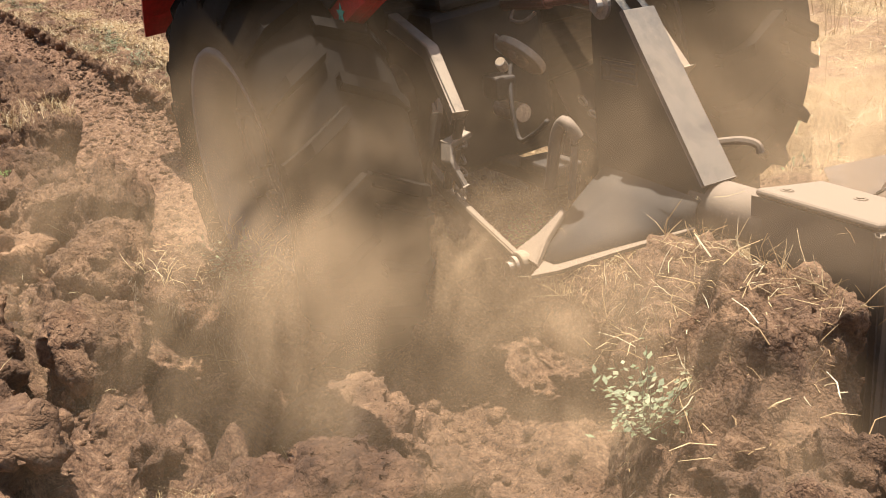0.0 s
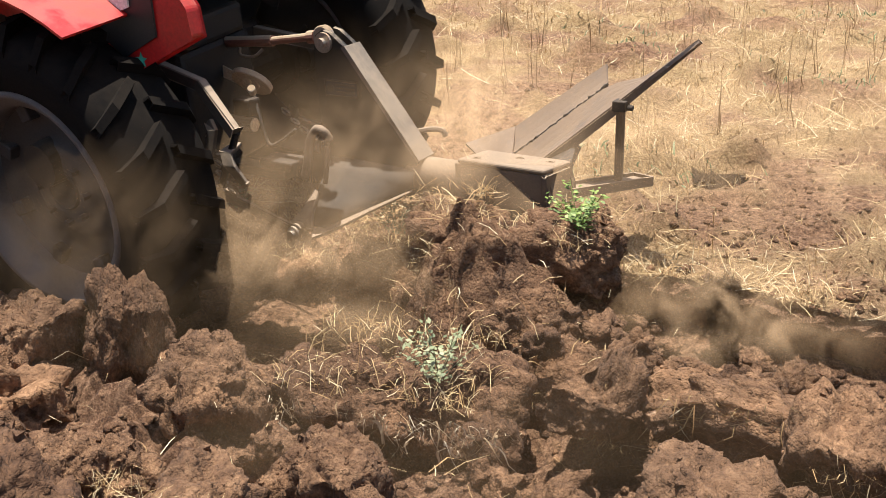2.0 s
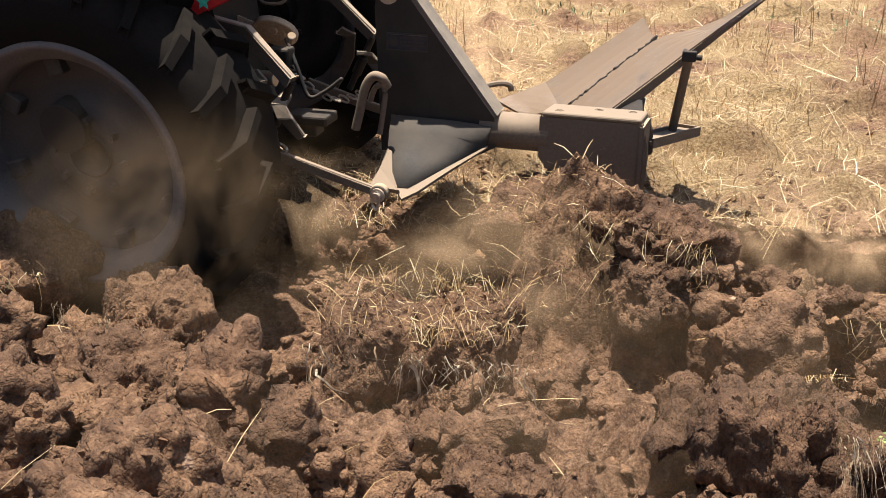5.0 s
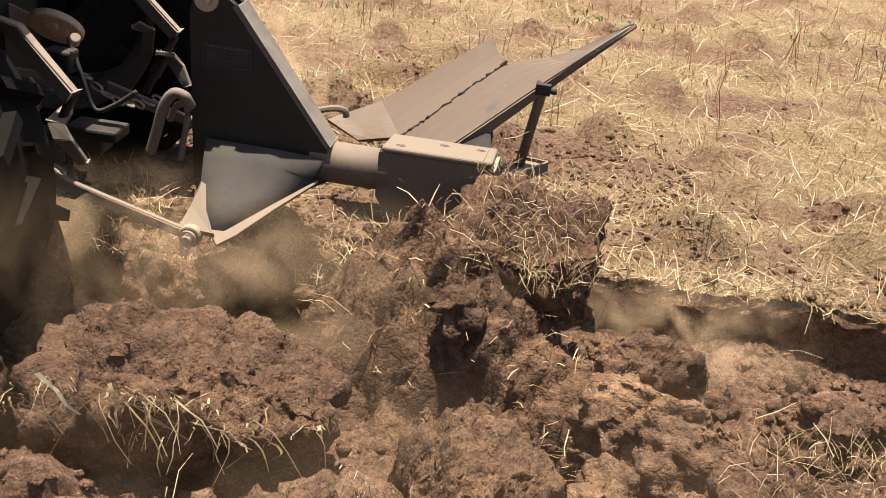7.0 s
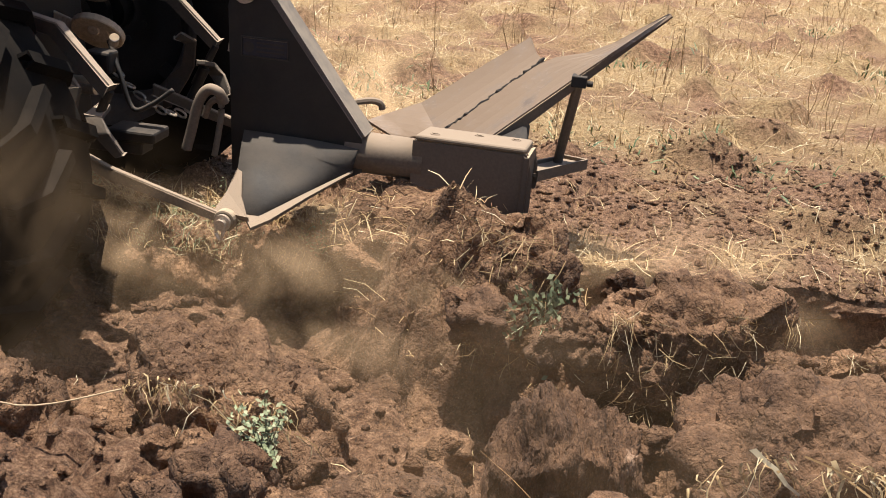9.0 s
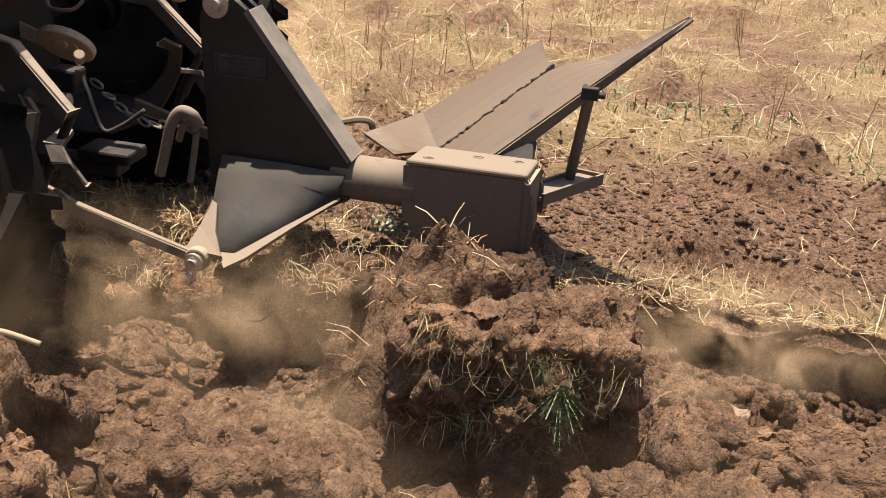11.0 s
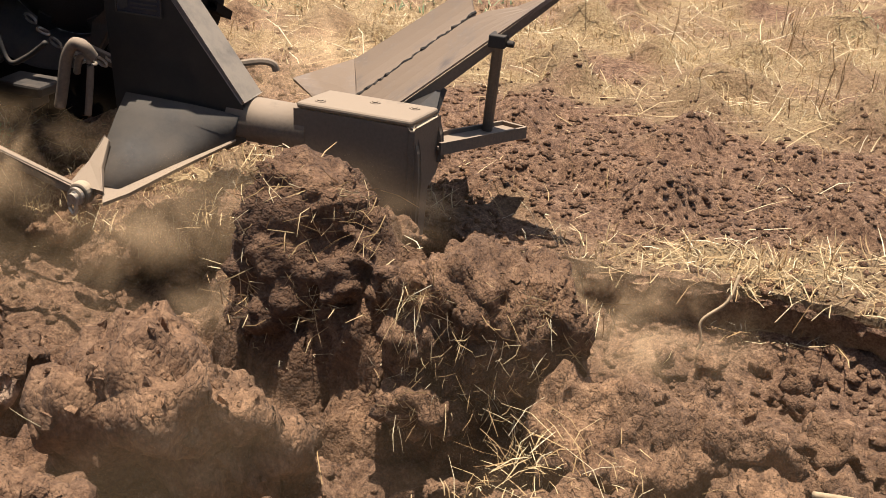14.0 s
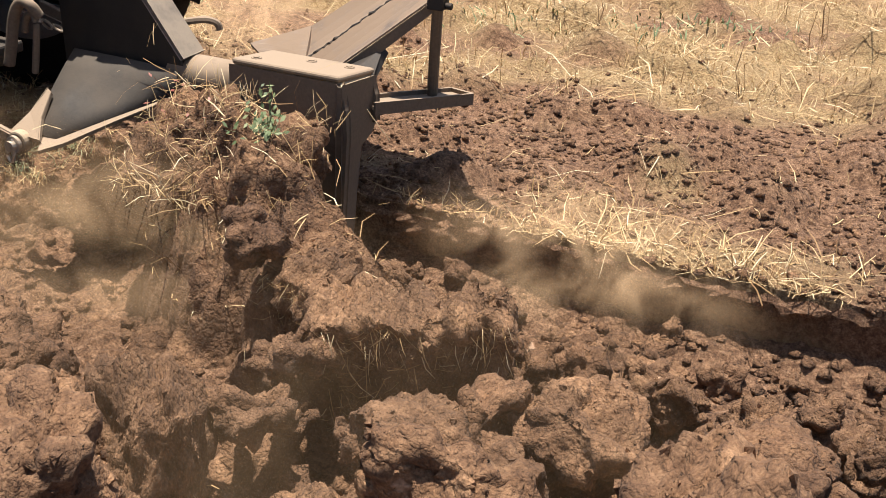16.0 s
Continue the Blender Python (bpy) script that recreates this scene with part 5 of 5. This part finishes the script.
    # lift arms, rods and lower links on both sides
    for s in (-1, 1):
        Y = (lambda y: y) if s < 0 else (lambda y: 0.1 - y)
        g = [[(-1.25, Y(-0.33), 0.44), (-1.25, Y(-0.33), 0.50)], [(-0.85, Y(-0.40), 0.395), (-0.825, Y(-0.40), 0.435)], [(-0.66, Y(-0.42), 0.21), (-0.63, Y(-0.42), 0.24)]]
        part("lift_arm", bevelled(add_sheet(bmesh.new(), g, 0.045), 0.008), LINK, root, "dusty cast lift arm")
        bm = add_rod(bmesh.new(), (-0.65, Y(-0.41), 0.22), (-0.78, Y(-0.41), -0.04), 0.016)
        add_rod(bm, (-0.70, Y(-0.41), 0.12), (-0.74, Y(-0.41), 0.04), 0.024)
        part("lift_rod", bm, IRON, root)
        g = [[(-0.83, Y(-0.40), 0.235), (-0.80, Y(-0.40), 0.262)], [(-0.79, Y(-0.43), 0.215), (-0.745, Y(-0.43), 0.225)], [(-0.815, Y(-0.45), 0.11), (-0.765, Y(-0.45), 0.11)], [(-0.885, Y(-0.46), 0.05), (-0.80, Y(-0.46), 0.045)], [(-0.905, Y(-0.44), -0.09), (-0.875, Y(-0.44), -0.08)]]
        part("stabiliser_plate", bevelled(add_sheet(bmesh.new(), g, 0.02), 0.004), LINK, root)
        g = [[(-0.715, Y(-0.36), 0.15), (-0.675, Y(-0.36), 0.152)], [(-0.725, Y(-0.44), 0.13), (-0.665, Y(-0.44), 0.13)], [(-0.69, Y(-0.46), 0.08), (-0.63, Y(-0.46), 0.085)], [(-0.62, Y(-0.44), 0.0), (-0.59, Y(-0.44), 0.01)]]
        part("check_bracket", bevelled(add_sheet(bmesh.new(), g, 0.02), 0.004), LINK, root)
        # check chain
        for i in range(9):
            u = i / 8
            p = Vector((-1.0, Y(-0.22), 0.1)).lerp(Vector((-0.72, Y(-0.40), -0.06)), u) - Vector((0, 0, 0.08 * math.sin(math.pi * u)))
            ring = [p + Vector((0.026 * math.cos(a), 0.014 * math.sin(a) * (i % 2), 0.014 * math.sin(a) * (1 - i % 2) - 0.01 * math.cos(a))) for a in np.linspace(0, 6.28, 11)]
            part("chain_link", add_tube(bmesh.new(), ring, 0.0055, 6), SHINY, root)
    # hydraulic hoses over the hitch
    for pts, w, label in (([(-0.47, -0.2, -0.02), (-0.449, -0.2, 0.054), (-0.42, -0.2, 0.16), (-0.383, -0.2, 0.21), (-0.345, -0.2, 0.205), (-0.33, -0.18, 0.165)], 0.02, "dusty curved hydraulic hose"),
                          ([(-0.41, -0.17, 0.10), (-0.385, -0.18, 0.155), (-0.35, -0.19, 0.175), (-0.337, -0.19, 0.14), (-0.35, -0.19, 0.05), (-0.366, -0.19, -0.035)], 0.012, "thin dusty hydraulic hose"),
                          ([(-0.80, -0.12, 0.33), (-0.74, -0.16, 0.22), (-0.69, -0.17, 0.1), (-0.62, -0.16, 0.12), (-0.54, -0.15, 0.18)], 0.009, "thin black hose")):
        part("hydraulic_hose", add_tube(bmesh.new(), arc(pts, 7), w), IRON if w < 0.01 else DUSTED, root, label, smooth=True)
    part("coupler", bevelled(add_rod(bmesh.new(), (-0.755, -0.17, 0.33), (-0.735, -0.2, 0.36), 0.018, 16), 0.004), SHINY, root, "bare metal hose coupler")
    part("coupler_block", bevelled(add_box(bmesh.new(), (-0.86, -0.2, 0.22), (-0.76, -0.12, 0.3)), 0.01), IRON, root)
    part("drawbar", bevelled(add_box(bmesh.new(), (-1.3, -0.05, -0.12), (-0.72, 0.05, -0.07)), 0.008), IRON, root)
    part("drawbar_clevis", bevelled(add_box(bmesh.new(), (-0.86, -0.07, -0.065), (-0.66, 0.07, -0.02)), 0.01), IRON, root)
    part("shaft_stub", bevelled(add_rod(bmesh.new(), (-1.08, 0, 0.12), (-0.92, 0, 0.12), 0.035, 16), 0.004), SHINY, root)
    part("cross_shaft", add_rod(bmesh.new(), (-1.3, -0.36, 0.48), (-1.3, 0.46, 0.48), 0.05, 20), IRON, root)
    g = [[(-0.47, 0.2, 0.27), (-0.42, 0.2, 0.26)], [(-0.44, 0.2, 0.44), (-0.43, 0.2, 0.45)]]
    part("lever_blade", add_sheet(bmesh.new(), g, 0.008), CREAM, root)
    return root


TRACTOR_THING = tractor()


def moving_rows():
    return [(t, pose(x, 0, H + dz, 0, pitch, 0)) for (t, x), (dz, pitch) in zip(TRACTOR, HEAVE)]


# ---- dust in the air ----
def dust_material(name, density):
    """Thin airborne dust: mostly see-through, lit evenly from above, thinning out towards the rim of each billow."""
    m = bpy.data.materials.new(name)
    m.use_nodes = True
    n, l = m.node_tree.nodes, m.node_tree.links
    n.clear()
    out, mix = n.new("ShaderNodeOutputMaterial"), n.new("ShaderNodeMixShader")
    clear, dif = n.new("ShaderNodeBsdfTransparent"), n.new("ShaderNodeBsdfDiffuse")
    dif.inputs["Color"].default_value = (0.70, 0.47, 0.275, 1)
    up = n.new("ShaderNodeCombineXYZ")
    up.inputs[2].default_value = 1.0
    l.new(up.outputs[0], dif.inputs["Normal"])
    co = n.new("ShaderNodeTexCoord")
    ln = n.new("ShaderNodeVectorMath")
    ln.operation = 'LENGTH'
    flat = n.new("ShaderNodeVectorMath")
    flat.operation = 'MULTIPLY'
    flat.inputs[1].default_value = (1, 0, 1)
    l.new(co.outputs["Object"], flat.inputs[0])
    l.new(flat.outputs[0], ln.inputs[0])
    fall = n.new("ShaderNodeMapRange")
    fall.interpolation_type = 'SMOOTHERSTEP'
    fall.inputs[1].default_value, fall.inputs[2].default_value, fall.inputs[3].default_value, fall.inputs[4].default_value = 0.0, 0.98, 1.0, 0.0
    l.new(ln.outputs["Value"], fall.inputs[0])
    big, small = n.new("ShaderNodeTexNoise"), n.new("ShaderNodeTexNoise")
    big.inputs["Scale"].default_value, big.inputs["Detail"].default_value = 2.0, 6.0
    big.inputs["Distortion"].default_value = 0.6
    rnd, add = n.new("ShaderNodeObjectInfo"), n.new("ShaderNodeVectorMath")
    sc = n.new("ShaderNodeMath")
    sc.operation = 'MULTIPLY'
    sc.inputs[1].default_value = 40.0
    l.new(rnd.outputs["Random"], sc.inputs[0])
    wide = n.new("ShaderNodeVectorMath")
    wide.operation = 'MULTIPLY'
    wide.inputs[1].default_value = (1.9, 1.0, 0.95)
    l.new(co.outputs["Object"], wide.inputs[0])
    l.new(wide.outputs[0], add.inputs[0])
    l.new(sc.outputs[0], add.inputs[1])
    l.new(add.outputs[0], big.inputs["Vector"])
    shape = n.new("ShaderNodeMapRange")
    shape.inputs[1].default_value, shape.inputs[2].default_value = 0.3, 0.8
    shape.interpolation_type = 'SMOOTHSTEP'
    l.new(big.outputs["Fac"], shape.inputs[0])
    mul, mul2 = n.new("ShaderNodeMath"), n.new("ShaderNodeMath")
    mul.operation = mul2.operation = 'MULTIPLY'
    l.new(shape.outputs[0], mul.inputs[0])
    l.new(fall.outputs[0], mul.inputs[1])
    l.new(mul.outputs[0], mul2.inputs[0])
    mul2.inputs[1].default_value = density
    l.new(mul2.outputs[0], mix.inputs[0])
    l.new(clear.outputs[0], mix.inputs[1])
    l.new(dif.outputs[0], mix.inputs[2])
    l.new(mix.outputs[0], out.inputs[0])
    return m


def billow_mesh(seed, material):
    """A hollow, wavy billow about one metre in radius, open at the back."""
    off = Vector((seed * 7.3, seed * 3.1, 0))
    n = 25
    co, fa = [], []
    for i in range(n):
        for j in range(n):
            x, z = i / (n - 1) * 2 - 1, j / (n - 1) * 2 - 1
            y = 0.2 * (x * x + z * z) + 0.12 * noise.noise(Vector((x * 1.7, z * 1.7, 0)) + off)
            co.append((x, y, z))
    for i in range(n - 1):
        for j in range(n - 1):
            k = i * n + j
            fa.append((k, k + n, k + n + 1, k + 1))
    me = mesh_from("dust_billow", co, fa, material)
    me.polygons.foreach_set("use_smooth", np.ones(len(fa), bool))
    return me


HEAVY = dust_material("thick_airborne_dust", 0.5)
LIGHT = dust_material("thin_airborne_dust", 0.33)
FAINT = dust_material("faint_dust_and_haze", 0.08)
HAZE = [billow_mesh(11 + i, FAINT) for i in range(2)]
BILLOWS = [billow_mesh(i, HEAVY) for i in range(4)]
WISPS = [billow_mesh(5 + i, LIGHT) for i in range(4)]


def dust():
    dr = random.Random(21)
    # what hangs over the start of the run: it stays behind and drifts slowly
    for x, y, z, w, h, turn in ((5.3, -0.9, 0.5, 2.1, 1.1, 42), (5.4, 1.1, 0.5, 2.8, 1.3, 40), (3.4, 0.9, 0.2, 1.3, 0.6, 22), (3.0, 1.6, 0.35, 2.0, 0.8, 20), (1.5, 1.1, 0.2, 1.6, 0.5, 12)):
        ob = new("dust_cloud", (BILLOWS if x > 4 and y > 0 else WISPS)[dr.randrange(4)])
        ob.scale = (w, 0.5, h)
        tagged(ob, "drifting cloud of pale brown soil dust", "dust", "dust clouds", "stuff")
        MOVING.append((ob, [(0.0, pose(x, y, z, 0, 0, turn) @ pose(0, 0, 0, -30, 0, 0)), (2.2, pose(x + 0.9, y + 0.25, z + 0.05, 0, 0, turn - 4) @ pose(0, 0, 0, -30, 0, 0)), (16.0, pose(x + 2.0, y + 0.6, z + 0.25, 0, 0, turn - 15) @ pose(0, 0, 0, -30, 0, 0))]))
    # the thick puff between the wheel and the hitch while the tractor pulls away
    for off, mesh in ((0.0, WISPS[1]), (-0.25, HAZE[1])):
        ob = new("dust_cloud", mesh)
        ob.scale = (1.8, 0.3, 1.0)
        tagged(ob, "thick puff of pale brown dust beside the tractor wheel", "dust", "dust clouds", "stuff")
        lean = pose(0, 0, 0, -30, 0, 20)
        MOVING.append((ob, [(t, pose(x + 2 * off, y + off - 0.4 * (t < 2.5), z) @ lean) for t, x, y, z in ((0, 3.7, -1.0, 0.35), (1, 2.9, -1.0, 0.4), (1.7, 2.6, -0.7, 0.35), (2.2, 2.9, 0.7, 0.4), (8, 3.0, 1.2, 0.7), (16, 4.5, 1.8, 0.9))]))
    # what the plough keeps raising goes along with it; the last sheet is haze added to lighten the dark hitch
    for x, y, z, w, h in ((1.4, -0.05, -0.37, 0.75, 0.36), (0.1, -0.6, -0.26, 1.1, 0.42), (-0.75, -0.6, -0.2, 0.9, 0.4), (-0.42, 1.2, -0.02, 0.6, 0.6), (0.9, -1.5, -0.3, 2.2, 0.8), (-0.7, -1.3, 0.0, 0.9, 0.6)):
        ob = new("dust_cloud", HAZE[0] if y < -1.2 else BILLOWS[2] if x > 1 else WISPS[0] if x == 0.1 else BILLOWS[3] if y > 1 else WISPS[dr.randrange(4)])
        ob.scale = (w, 0.4, h)
        tagged(ob, "thin veil of dust and added haze round the plough", "dust", "dust clouds", "stuff")
        rows = []
        for t in np.arange(0, 16.01, 0.5):
            rows.append((float(t), pose(x_at(t) + x + 0.12 * math.sin(1.3 * t + x * 9), y + 0.08 * math.sin(0.9 * t + z * 20), z + H + 0.05 * math.sin(1.7 * t + y * 5), -32, 6 * math.sin(0.8 * t + x), 12 + 8 * math.sin(0.6 * t + y))))
        MOVING.append((ob, rows))


dust()


def motions():
    walk(PLOUGH, moving_rows())
    ts = (0, 1.5, 2, 2.5, 3, 4.5, 7, 9, 12, 16)
    dx, dz = (-0.03, -0.05, 0, 0, -0.05, -0.065, -0.12, -0.13, -0.12, -0.11), (0.02, 0.05, 0, 0.02, 0.04, 0.065, 0.05, 0.035, 0.04, 0.04)
    walk(TRACTOR_THING, [(t, pose(x + float(np.interp(t, ts, dx)), 0, H + float(np.interp(t, ts, dz)))) for t, x in TRACTOR])
    for ob, rows in MOVING:
        walk(ob, rows)


motions()
